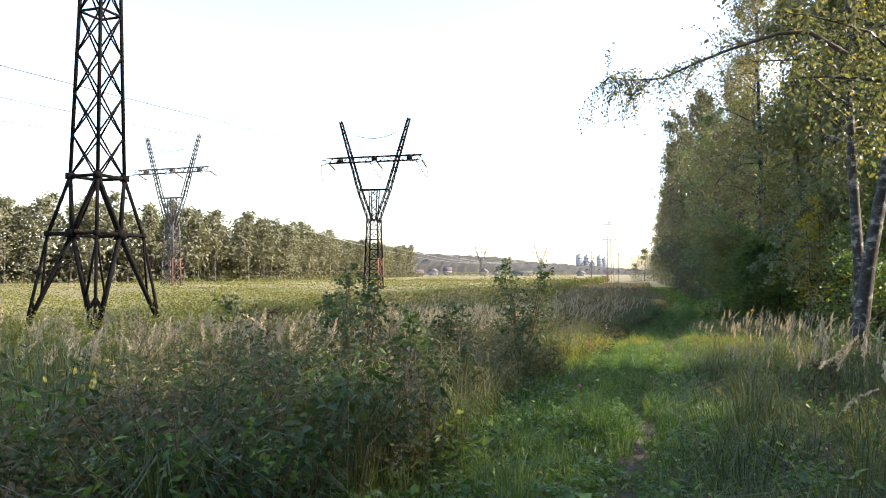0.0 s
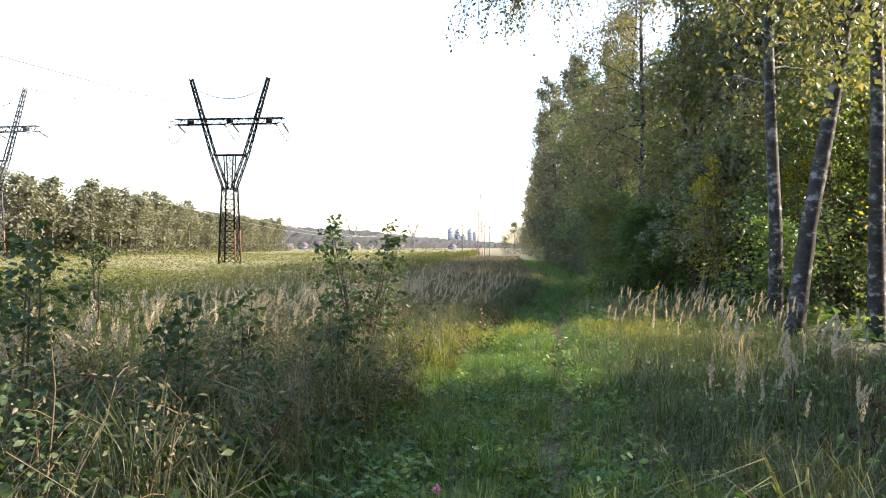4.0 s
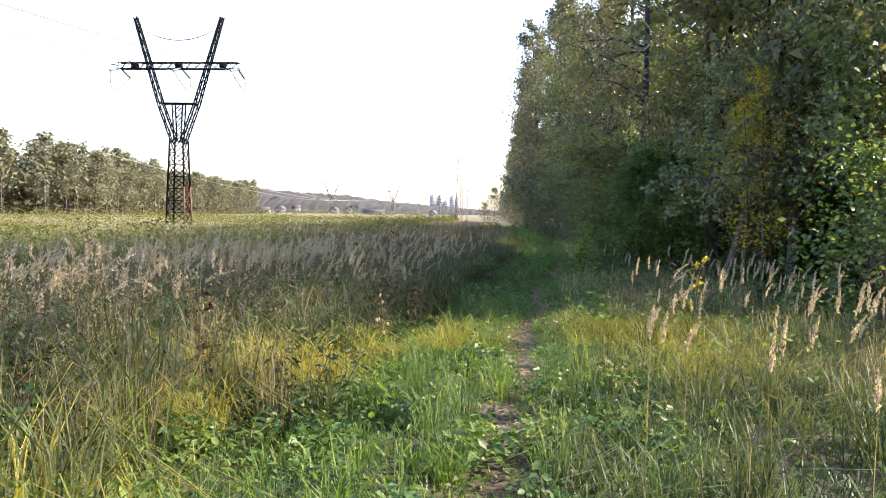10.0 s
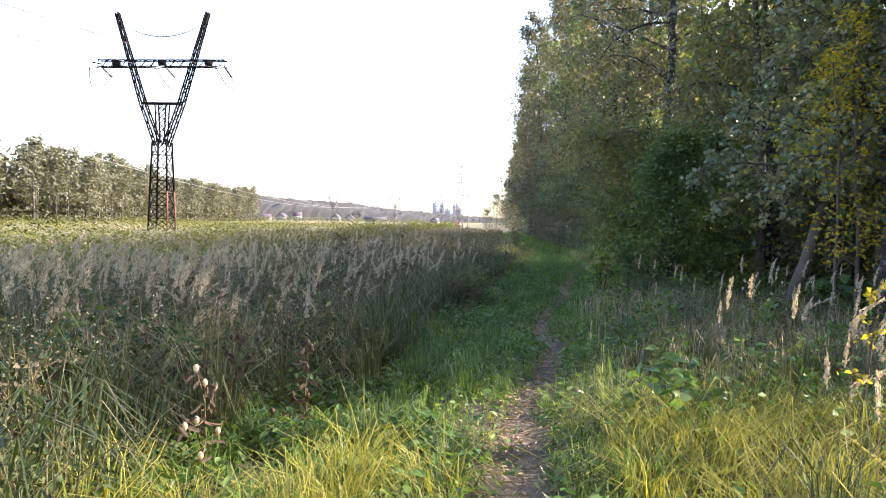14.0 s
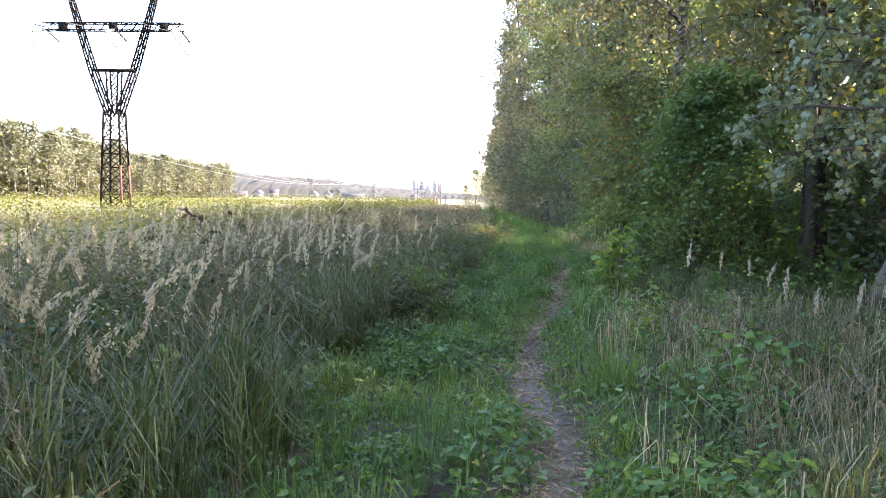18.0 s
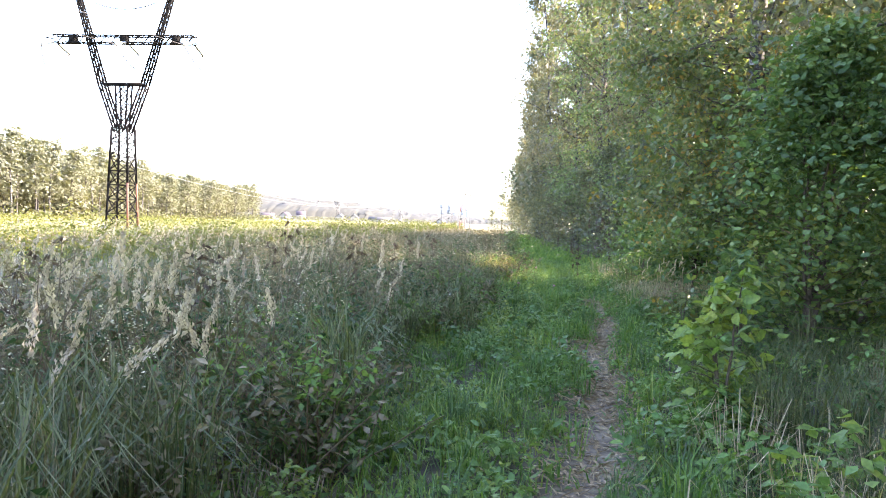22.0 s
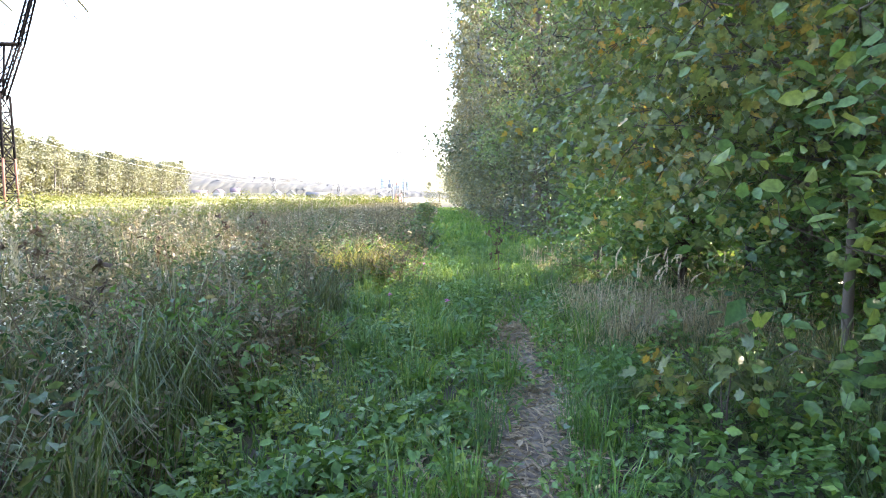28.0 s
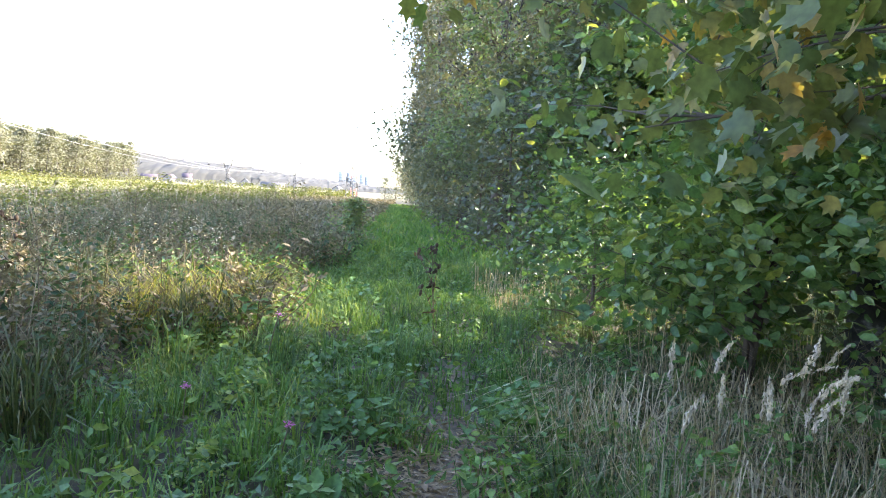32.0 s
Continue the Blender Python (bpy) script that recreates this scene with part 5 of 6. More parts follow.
plumes(st, hd, fr, x[k], y[k], fr.uniform(0.75, 1.1, k.sum()), fr.uniform(0.22, 0.34, k.sum()), 36)
stuff("far_plume_stems", st, M_TALL, "green straw stems of the plumed meadow beyond the lane")
stuff("far_grass_plumes", hd, M_PLUME, "broad drift of pale grass plumes across the meadow")
# rough cover further out in the meadow
s = Soup()
x = rng.uniform(-30, -8, 18000)
y = rng.uniform(0, 110, 18000)
blades(s, rng, on_ground(x, y), rng.uniform(0.35, 0.8, len(x)), rng.uniform(0.02, 0.04, len(x)), rng.uniform(0.1, 0.7, len(x)))
x, y = rng.uniform(-31, -7, 11000), rng.uniform(4, 42, 11000)
k = x < -6 - 0.1 * y
x, y = x[k], y[k]
blades(s, rng, on_ground(x, y), rng.uniform(0.7, 1.1, len(x)) * (0.65 + 0.6 * wave(x, y, 0.8, 2.0)), rng.uniform(0.018, 0.035, len(x)), rng.uniform(0.1, 0.6, len(x)))
stuff("outer_meadow_grass", s, M_TALL, "rough tall grass of the open meadow")
s = Soup()
n = 150000
x, y = -11 - 110 * rng.uniform(0, 1, n) ** 2.2, 12 + 240 * rng.uniform(0, 1, n) ** 1.6
k = patchy(rng, x, y, 0.16, -0.15)
x, y = x[k], y[k]
far = np.hypot(x, y)
at = on_ground(x, y)
at[:, 2] += rng.uniform(0, 1, len(x)) ** 0.8 * (0.15 + 2.0 * wave(x, y, 0.45, 1.0) ** 2)
x2, y2 = rng.uniform(-34, -9, 26000), rng.uniform(9, 46, 26000)
k = patchy(rng, x2, y2, 0.35, -0.2)
near_at = on_ground(x2[k], y2[k])
near_at[:, 2] += rng.uniform(0, 1, k.sum()) ** 0.7 * (0.45 + 1.1 * wave(x2[k], y2[k], 0.7, 1.5))
fr = np.random.default_rng(93)
x3, y3 = fr.uniform(-27, -6, 26000), fr.uniform(5, 24, 26000)
k3 = patchy(fr, x3, y3, 0.6, -0.2)
at3 = on_ground(x3[k3], y3[k3])
at3[:, 2] += fr.uniform(0, 1, k3.sum()) ** 0.7 * (0.55 + 0.85 * wave(x3[k3], y3[k3], 0.9, 0.5))
leaves(s, fr, at3, fr.uniform(0.06, 0.14, k3.sum()), 0.2, 0.3, "rhomb", 0.45)
x3, y3 = fr.uniform(-52, -11, 46000), fr.uniform(18, 78, 46000)
k3 = patchy(fr, x3, y3, 0.3, -0.3) & (x3 < -8 - 0.16 * y3)
at3 = on_ground(x3[k3], y3[k3])
at3[:, 2] += fr.uniform(0, 1, k3.sum()) ** 0.6 * (0.5 + 0.95 * wave(x3[k3], y3[k3], 0.5, 1.2))
leaves(s, fr, at3, fr.uniform(0.12, 0.22, k3.sum()), 0.2, 0.3, "tri", 0.5)
leaves(s, rng, near_at, rng.uniform(0.08, 0.17, k.sum()), 0.2, 0.3, "tri", 0.5)
leaves(s, rng, at, (0.075 + 0.0015 * far) * rng.uniform(0.7, 1.3, len(x)), 0.1, 0.3, "tri", 0.55)
bm_ = Soup()
n = 42000
x, y = rng.uniform(-26, 1.2, n), 58 + 120 * rng.uniform(0, 1, n) ** 1.5
at = on_ground(x, y)
at[:, 2] += rng.uniform(0, 1, n) ** 0.8 * (0.2 + 0.5 * wave(x, y, 0.6, 2.5))
leaves(bm_, rng, at, rng.uniform(0.14, 0.26, n) * (0.8 + y / 160), 0.2, 0.15, "tri", 0.5)
stuff("withered_meadow", bm_, M_BROWNWEED, "withered brown weeds of the meadow beside the far wood's edge", "weeds")
stuff("field_scrub", s, M_YELLOW, "yellow-green scrub and goldenrod over the sunny field", "scrub")


# ---- saplings and bushes beside the lane ----
def sapling(seed, x, y, h, spread, n, size, leaf, label, shape="oval", limbs=12, base=0.2, name="sapling", droop=0.0, clump=0.5, stems=1, group="", r0=None, fan=0.15, one_side=0.0):
    rng = np.random.default_rng(seed)
    t = thing(name, (x, y, float(ground_z(x, y)) - 0.03), label, name.replace("_", " "), group)
    crown = Soup()
    for k in range(stems):
        wood, cr = tree_parts(rng, h * rng.uniform(0.75, 1.0), base * h, spread, limbs, n // stems, size, droop, r0 or 0.008 * h + 0.004, lean=rng.uniform(-1, 1) * fan if stems > 1 else 0.05, shape=shape, clump=clump, sides=6, one_side=one_side)
        part("stem", wood.mesh("stem", M_TWIG, True), t)
        crown.add(np.concatenate(cr.v), np.concatenate(cr.q) if cr.q else None, np.concatenate(cr.t) if cr.t else None)
    part("foliage", crown.mesh("foliage", leaf), t)
    return t


sapling(1, -3.3, 15.8, 2.75, 0.6, 1300, 0.085, M_WEED, "slender willow sapling with dark narrow leaves by the lane", stems=6, fan=0.22)
sapling(2, -8.3, 17.0, 2.8, 0.55, 500, 0.09, M_WEED, "thin dark-leaved sapling among the meadow weeds", stems=2)
sapling(3, -6.6, 12.5, 2.5, 0.55, 450, 0.09, M_WEED, "thin dark-leaved sapling among the meadow weeds", stems=2)
sapling(4, -5.4, 11.0, 2.3, 0.5, 400, 0.09, M_WEED, "thin dark-leaved sapling among the meadow weeds", stems=2)
sapling(5, 2.65, 36.7, 1.55, 0.36, 300, 0.12, M_SHOOT, "knee-high leafy hazel shoot beside the path", name="hazel_shoot", stems=3)
sapling(6, 2.9, 25.3, 1.6, 0.2, 60, 0.065, M_GOLD, "yellowing climbing shoot beside the wood", name="young_shoot")
for k, (x, y, h) in enumerate(((-3.4, 7.6, 1.6), (-4.6, 8.4, 1.8), (-5.6, 9.8, 1.9), (-3.9, 10.8, 1.7), (-6.8, 9.0, 2.0), (-2.9, 12.6, 1.5), (-4.4, 13.8, 1.9))):
    sapling(30 + k, x, y, h, 0.45, 300, 0.085, M_WEED, "dark-leaved willow shoot standing among the meadow weeds", stems=3, fan=0.2)
BUSH = "leafy bushes by the path"
big_hazel = sapling(7, 5.2, 41.2, 4.8, 1.5, 14500, 0.108, M_HAZEL, "large hazel bush with broad green leaves overhanging the path", name="hazel_bush", stems=7, limbs=14, base=0.05, group=BUSH, clump=0.6, r0=0.03, fan=0.2)
dense_hazel = sapling(8, 5.5, 48.7, 5.6, 1.6, 14500, 0.125, M_HAZEL, "dense rounded dark-green hazel bush beside the lane", name="hazel_bush", stems=7, limbs=14, base=0.08, group=BUSH, clump=0.55, r0=0.025)
plant(dense_hazel, 6.4, 55.5, 80, 1.0)
plant(shrub[1], 7.0, 43.4, 200, 1.3)
plant(shrub[0], 7.4, 46.9, 20, 1.2)
# two low shrubs added to keep sunlight off the lane
plant(shrub[1], 4.7, 50.7, 30, 0.55)
plant(shrub[1], 4.9, 52.0, 100, 0.5)
plant(big_hazel, 6.2, 46.2, 75, 0.9)
sapling(14, 3.85, 39.9, 1.5, 0.4, 320, 0.12, M_HAZEL, "leafy hazel shoot at the foot of the bushes", name="hazel_shoot", stems=3)
sapling(15, 3.7, 42.3, 0.8, 0.4, 60, 0.13, M_MAPLE, "low maple seedling with lobed leaves", name="maple_seedling", stems=2, shape="lobed", limbs=8)
sapling(16, 3.5, 43.0, 0.6, 0.35, 50, 0.12, M_MAPLE, "low maple seedling with lobed leaves", name="maple_seedling", stems=2, shape="lobed", limbs=8)
sapling(12, 1.15, 62.0, 1.7, 0.6, 900, 0.1, M_OAK, "dark young spruce-green bush beside the lane", name="low_bush", stems=3, base=0.05, clump=0.8)


def bough_tree(seed, x, y, H, r0, z0, z1, boughs, length, n_leaf, size, leaf, name, label, heading=180.0, fan=38.0, group=""):
    """A young tree whose boughs reach out over the lane, with lobed leaves hugging the side twigs."""
    r = np.random.default_rng(seed)
    t = thing(name, (x, y, float(ground_z(x, y)) - 0.03), label, name.replace("_", " "), group)
    s_ = Soup()
    trunk = limb_path(r, (0, 0, -0.2), (0.05, 0, 1), H, 7, 0.1)
    tube(s_, trunk, r0 * np.linspace(1.1, 0.25, 8), 7)
    part("trunk", s_.mesh("trunk", M_BARK, True), t)
    spots = []
    for k in range(boughs):
        z = z0 + (z1 - z0) * (k + r.uniform(0, 1)) / boughs
        p_ = np.array([np.interp(z, trunk[:, 2], trunk[:, q]) for q in range(3)])
        a = radians(heading + r.normal(0, fan))
        b_ = limb_path(r, p_, (math.cos(a), math.sin(a), r.uniform(-0.05, 0.35)), length * r.uniform(0.6, 1.1), 7, -0.015)
        s_ = Soup()
        tube(s_, b_, r0 * 0.42 * np.linspace(1, 0.15, 8), 5)
        for f in r.uniform(1.2, 6.99, 13):
            j = int(f)
            c = b_[j] + (b_[min(j + 1, 7)] - b_[j]) * (f - j)
            d = (b_[7] - b_[0]) / np.linalg.norm(b_[7] - b_[0]) * 0.6 + r.normal(0, 0.6, 3)
            w = limb_path(r, c, d / np.linalg.norm(d), length * r.uniform(0.14, 0.34), 3, -0.12)
            tube(s_, w, r0 * np.array([0.12, 0.09, 0.06, 0.03]), 3)
            spots += [w[1], w[2], w[2], w[3], w[3]]
        part("bough", s_.mesh("bough", M_BARK, True), t)
    spots = np.array(spots)[r.integers(0, len(spots), n_leaf)]
    lf = Soup()
    leaves(lf, r, spots + r.normal(0, 0.075, (n_leaf, 3)), size * r.uniform(0.6, 1.25, n_leaf), 0.8, 0.25, "lobed", 0.66)
    part("foliage", lf.mesh("foliage", leaf), t)
    return t


bough_tree(13, 7.2, 37.7, 9.0, 0.16, 2.3, 8.0, 38, 3.0, 11000, 0.14, M_LOBED, "oak_sapling", "young oak with drooping lobed leaves over the wood's edge", 195, 72)
bough_tree(10, 5.4, 43.9, 6.0, 0.048, 1.5, 5.0, 34, 2.5, 10500, 0.088, M_MAPLE, "maple_sapling", "young maple with lobed leaves turning yellow over the path", 190, 42, BUSH)



# ---- withered herbs that stand out one by one ----
def thistle(seed, x, y, h, label, heads=7, colour=None):
    """A withered branching stem with seed heads."""
    r = np.random.default_rng(seed)
    t = thing("withered_thistle", (x, y, float(ground_z(x, y)) - 0.02), label, "weed", "withered thistles")
    s, lf = Soup(), Soup()
    main = limb_path(r, (0, 0, 0), (0, 0, 1), h, 6, 0.1)
    tube(s, main, np.linspace(0.007, 0.003, 7), 5)
    tips = [main[-1]]
    for k in range(heads):
        j = int(r.integers(2, 6))
        d = r.normal(0, 0.5, 3) + [0, 0, 0.8]
        br_ = limb_path(r, main[j], d / np.linalg.norm(d), h * r.uniform(0.15, 0.35), 3, 0.1)
        tube(s, br_, [0.005, 0.004, 0.004, 0.003], 4)
        tips.append(br_[-1])
    at = np.concatenate([main[1:], np.array(tips)])
    leaves(lf, r, np.repeat(at, 3, 0) + r.normal(0, 0.02, (3 * len(at), 3)), r.uniform(0.05, 0.12, 3 * len(at)), 0.5, 0.2, "oval", 0.35)
    part("stem", s.mesh("stem", M_STEM, True), t)
    part("withered_leaves", lf.mesh("withered_leaves", M_DRYLEAF), t)
    for p_ in tips:
        hs = Soup()
        tube(hs, [p_ - [0, 0, 0.02], p_, p_ + [0, 0, 0.02], p_ + [0, 0, 0.035]], [0.006, 0.018, 0.017, 0.005], 7)
        part("seed_head", hs.mesh("seed_head", colour or M_DRYLEAF, True), t)


dark = "dark withered thistle with brown seed heads by the lane"
for k, (x, y, h) in enumerate(((-2.6, 32.6, 1.5), (-3.2, 14.6, 1.3), (-2.9, 20.2, 1.2), (2.0, 10.2, 0.9), (1.9, 11.0, 0.8), (-1.9, 24.6, 0.9), (-1.4, 25.1, 0.85), (-2.2, 45.0, 1.3), (-3.0, 43.0, 1.4), (2.9, 50.5, 1.1), (-4.5, 9.0, 1.5), (-5.5, 7.6, 1.5))):
    thistle(200 + k, x, y, h, dark)
for k, (x, y, h) in enumerate(((-1.75, 24.0, 0.7), (4.3, 31.6, 1.0), (4.6, 31.4, 0.95), (-2.2, 27.0, 0.8))):
    thistle(240 + k, x, y, h, "withered stem with pale fluffy flower heads", 6, M_FLUFF)


tr = np.random.default_rng(71)
for k in range(18):
    y = tr.uniform(31, 50)
    thistle(280 + k, float(path_x(y)) - tr.uniform(2.9, 6.5), y, tr.uniform(1.05, 1.35), "tall withered thistle with grey-brown fluffy heads in the meadow", 9, M_FLUFF if k % 3 == 0 else None)


def clover(seed, x, y, h, label, colour):
    r = np.random.default_rng(seed)
    t = thing("wild_flower", (x, y, float(ground_z(x, y)) - 0.01), label, "flower", "flowers of the lane")
    s, hd_ = Soup(), Soup()
    st_ = limb_path(r, (0, 0, 0), (0, 0, 1), h, 4, 0.05)
    tube(s, st_, np.full(5, 0.004), 4)
    leaves(hd_, r, st_[-1] + r.normal(0, 0.009, (26, 3)), np.full(26, 0.026), -0.3, 0.0, "rhomb", 0.35)
    part("stem", s.mesh("stem", M_STEM), t)
    for at_ in np.repeat(st_[1:4], 2, 0):
        lf = Soup()
        leaves(lf, r, at_[None], r.uniform(0.05, 0.08, 1), 0.2, 0.4, "oval", 0.5)
        part("leaf", lf.mesh("leaf", M_BROAD), t)
    part("flower_head", hd_.mesh("flower_head", colour), t)


for k, (x, y, h) in enumerate(((-1.5, 9.2, 0.5), (1.6, 48.0, 0.6), (1.9, 46.5, 0.35), (1.2, 47.2, 0.3))):
    clover(260 + k, x, y, h, "pink knapweed flower on a thin stem", M_PINK)
clover(270, -1.3, 10.4, 0.45, "white flower on a thin stem in the lane", M_BRIGHTFLOWER)


def dock(seed, x, y, n, size, label):
    """A rosette of broad leaves on the lane."""
    r = np.random.default_rng(seed)
    t = thing("dock_plant", (x, y, float(ground_z(x, y))), label, "plant", "broad-leaved plants")
    for k in range(n):
        lf = Soup()
        leaves(lf, r, np.array([[r.normal(0, 0.03), r.normal(0, 0.03), 0.03 + 0.1 * r.uniform()]]), size * r.uniform(0.7, 1.2), -0.35, 0.6, "oval", 0.45)
        part("leaf", lf.mesh("leaf", M_DOCK), t)


for k, (x, y, n, sz) in enumerate(((1.96, 45.4, 12, 0.26), (1.7, 45.9, 9, 0.24), (2.2, 45.9, 8, 0.22), (1.1, 44.8, 9, 0.24), (0.5, 43.9, 10, 0.24), (1.3, 41.6, 9, 0.22), (0.2, 41.0, 9, 0.22), (0.6, 36.6, 8, 0.2), (-0.3, 34.0, 8, 0.2), (2.3, 33.4, 8, 0.2), (2.6, 34.4, 8, 0.2), (-1.8, 12.8, 8, 0.2), (0.0, 44.6, 9, 0.24))):
    dock(300 + k, x, y, n, sz, "rosette of broad blue-green dock leaves on the lane")


# ---- single plants: mugwort, tussocks, herb clumps, bent dry stems ----
def mugwort(seed, h, label):
    r = np.random.default_rng(seed)
    t = thing("mugwort_plant", (0, 0, 0), label, "weed", "mugwort along the lane")
    st_, lf, sd = Soup(), Soup(), Soup()
    for q in range(2):
        d = np.array([r.normal(0, 0.16), r.normal(0, 0.16), 1.0])
        main = limb_path(r, (r.normal(0, 0.06), r.normal(0, 0.06), 0), d / np.linalg.norm(d), h * r.uniform(0.75, 1.0), 6, 0.05)
        tube(st_, main, np.linspace(0.008, 0.003, 7), 4)
        at, tips = [], []
        for f in np.linspace(0.12, 1.0, 11):
            j = min(int(f * 6), 5)
            p_ = main[j] + (main[j + 1] - main[j]) * (f * 6 - j)
            a = r.uniform(0, 6.28)
            b_ = limb_path(r, p_, (math.cos(a) * 0.7, math.sin(a) * 0.7, 0.7), h * 0.2 * (1.15 - 0.6 * f) * r.uniform(0.6, 1.2), 2, -0.25)
            tube(st_, b_, [0.004, 0.003, 0.0015], 3)
            (tips if f > 0.66 else at).extend([b_[1], b_[2], p_, b_[2] * 0.5 + b_[1] * 0.5])
        at, tips = np.repeat(np.array(at), 2, 0), np.repeat(np.array(tips), 3, 0)
        leaves(lf, r, at + r.normal(0, 0.025, at.shape), r.uniform(0.04, 0.1, len(at)), 0.45, 0.25, "rhomb", 0.36)
        leaves(sd, r, tips + r.normal(0, 0.03, tips.shape), r.uniform(0.02, 0.05, len(tips)), 0.6, 0.1, "rhomb", 0.4)
    part("stem", st_.mesh("stem", M_STEM), t)
    part("foliage", lf.mesh("foliage", M_WEED), t)
    part("seed_spray", sd.mesh("seed_spray", M_BROWNWEED), t, "brown withered seed sprays")
    return t


def tussock(seed, n, h, spread, mat, label, reach=(0.3, 1.0), width=(0.006, 0.013), name="grass_tussock", group="grass tussocks"):
    r = np.random.default_rng(seed)
    s_ = Soup()
    a = r.uniform(0, 2 * np.pi, n)
    q = np.sqrt(r.uniform(0, 1, n)) * spread
    base_ = np.stack([q * np.cos(a), q * np.sin(a), 0 * a], 1)
    arches(s_, r, base_, h * r.uniform(0.4, 1.1, n), r.uniform(width[0], width[1], n), r.uniform(reach[0], reach[1], n), a + r.normal(0, 0.7, n))
    return tagged(new(name, s_.mesh(name, mat)), label, "grass", group)


def herb_clump(seed, n, rad, h, size, mat, label):
    r = np.random.default_rng(seed)
    s_ = Soup()
    a, q = r.uniform(0, 2 * np.pi, n), np.sqrt(r.uniform(0, 1, n))
    top = h * (1 - 0.75 * q ** 2) * r.uniform(0.45, 1.1, n)
    leaves(s_, r, np.stack([q * rad * np.cos(a), q * rad * np.sin(a), top + 0.02], 1), size * 1.15 * r.uniform(0.55, 1.3, n), 0.15, 0.55, "rhomb", 0.6)
    return tagged(new("herb_clump", s_.mesh("herb_clump", mat)), label, "herb", "herb clumps of the lane")


def strew(kinds, n, seed, x0, x1, y0, y1, k0, k1, f, cut, keep_off=0.0, bias=1.0, soup=None):
    """Sets out n plants in a strip beside the path, in uneven drifts: each a thing, or joined into a soup."""
    r = np.random.default_rng(seed)
    done = 0
    while done < n:
        y = y0 + (y1 - y0) * r.uniform() ** bias
        x = path_x(y) + r.uniform(x0, x1) - (lane_gain(y) if x1 < -1.5 else 0)
        if not patchy(r, np.array([x]), np.array([y]), f, cut)[0] or abs(x - path_x(y)) < keep_off * np.interp(y, [0, 12, 20, 30], [0.1, 0.35, 0.5, 0.75]):
            continue
        kd = kinds[int(r.integers(len(kinds)))]
        turn, k = r.uniform(0, 360), r.uniform(k0, k1)
        done += 1
        if soup is not None:
            me = kd.data
            co = np.zeros(len(me.vertices) * 3, np.float32)
            me.vertices.foreach_get("co", co)
            fa = np.zeros(len(me.loops), np.int32)
            me.loops.foreach_get("vertex_index", fa)
            c, w = math.cos(radians(turn)) * k, math.sin(radians(turn)) * k
            co = co.reshape(-1, 3) @ np.array([[c, w, 0], [-w, c, 0], [0, 0, k]]) + [x, y, float(ground_z(x, y)) - 0.02]
            if len(me.loops) == 3 * len(me.polygons):
                soup.add(co, None, fa.reshape(-1, 3))
            else:
                soup.add(co, fa.reshape(-1, 4))
        elif id(kd) in used:
            plant(kd, x, y, turn, k, 0.02)
        else:
            used.add(id(kd))
            set_at(kd, x, y, turn, k, 0.02)


mug = [mugwort(400 + i, h, "tall brown-stemmed mugwort with dark leaves and withered sprays") for i, h in enumerate((1.35, 1.2, 1.5, 1.05))]
strew(mug, 225, 1, -5.6, -2.15, -1.0, 60, 0.75, 1.15, 0.8, -0.4, bias=1.15)
olive_t = [tussock(410 + i, 60, h, 0.13, M_TALL, "arching olive-green tussock of meadow grass") for i, h in enumerate((0.85, 0.65, 1.0))]
fresh_t = [tussock(430 + i, 50, h, 0.14, M_GRASS, "fresh green grass tussock on the lane", width=(0.005, 0.011)) for i, h in enumerate((0.32, 0.45))]
blue_t = [tussock(420 + i, 56, h, 0.12, M_BLUEGREEN, "blue-green grass tussock on the lane", width=(0.004, 0.008)) for i, h in enumerate((0.42, 0.55))]
dry_t = [tussock(440 + i, 36, h, 0.1, M_DRY, "upright straw-brown tuft of withered grass", (0.1, 0.6), (0.003, 0.007)) for i, h in enumerate((1.0, 0.85, 0.7))]
strew(olive_t, 90, 2, -3.6, -1.9, 1.0, 50, 0.7, 1.15, 1.0, -0.3)
reed_t = [tussock(490 + i, 44, h, 0.16, M_REED, "tall reed grass with pale drooping leaves at the meadow's edge", (0.35, 0.9), (0.008, 0.018), "reed_tussock", "reed tussocks") for i, h in enumerate((0.95, 0.8))]
strew(reed_t, 70, 31, -4.0, -2.1, 26.5, 42, 0.6, 1.0, 1.0, -0.4)
strew(olive_t, 45, 14, -2.9, -1.9, 24, 38, 0.7, 1.1, 1.0, -0.4)
strew(olive_t, 40, 3, 0.9, 3.2, 4.0, 50, 0.5, 0.9, 1.0, -0.3)
strew(blue_t, 30, 4, -1.9, 0.9, 4.0, 52, 0.5, 1.0, 1.6, 0.1, 0.4)
strew(fresh_t, 25, 5, -2.4, 0.9, 4.0, 54, 0.6, 1.1, 1.3, -0.1, 0.35)
strew([dry_t[2], olive_t[1]], 30, 21, 1.4, 3.6, 29, 37, 0.6, 0.9, 1.0, -0.6)
strew(dry_t, 40, 6, -3.6, -2.0, 2.0, 34, 0.75, 1.15, 0.9, 0.0)
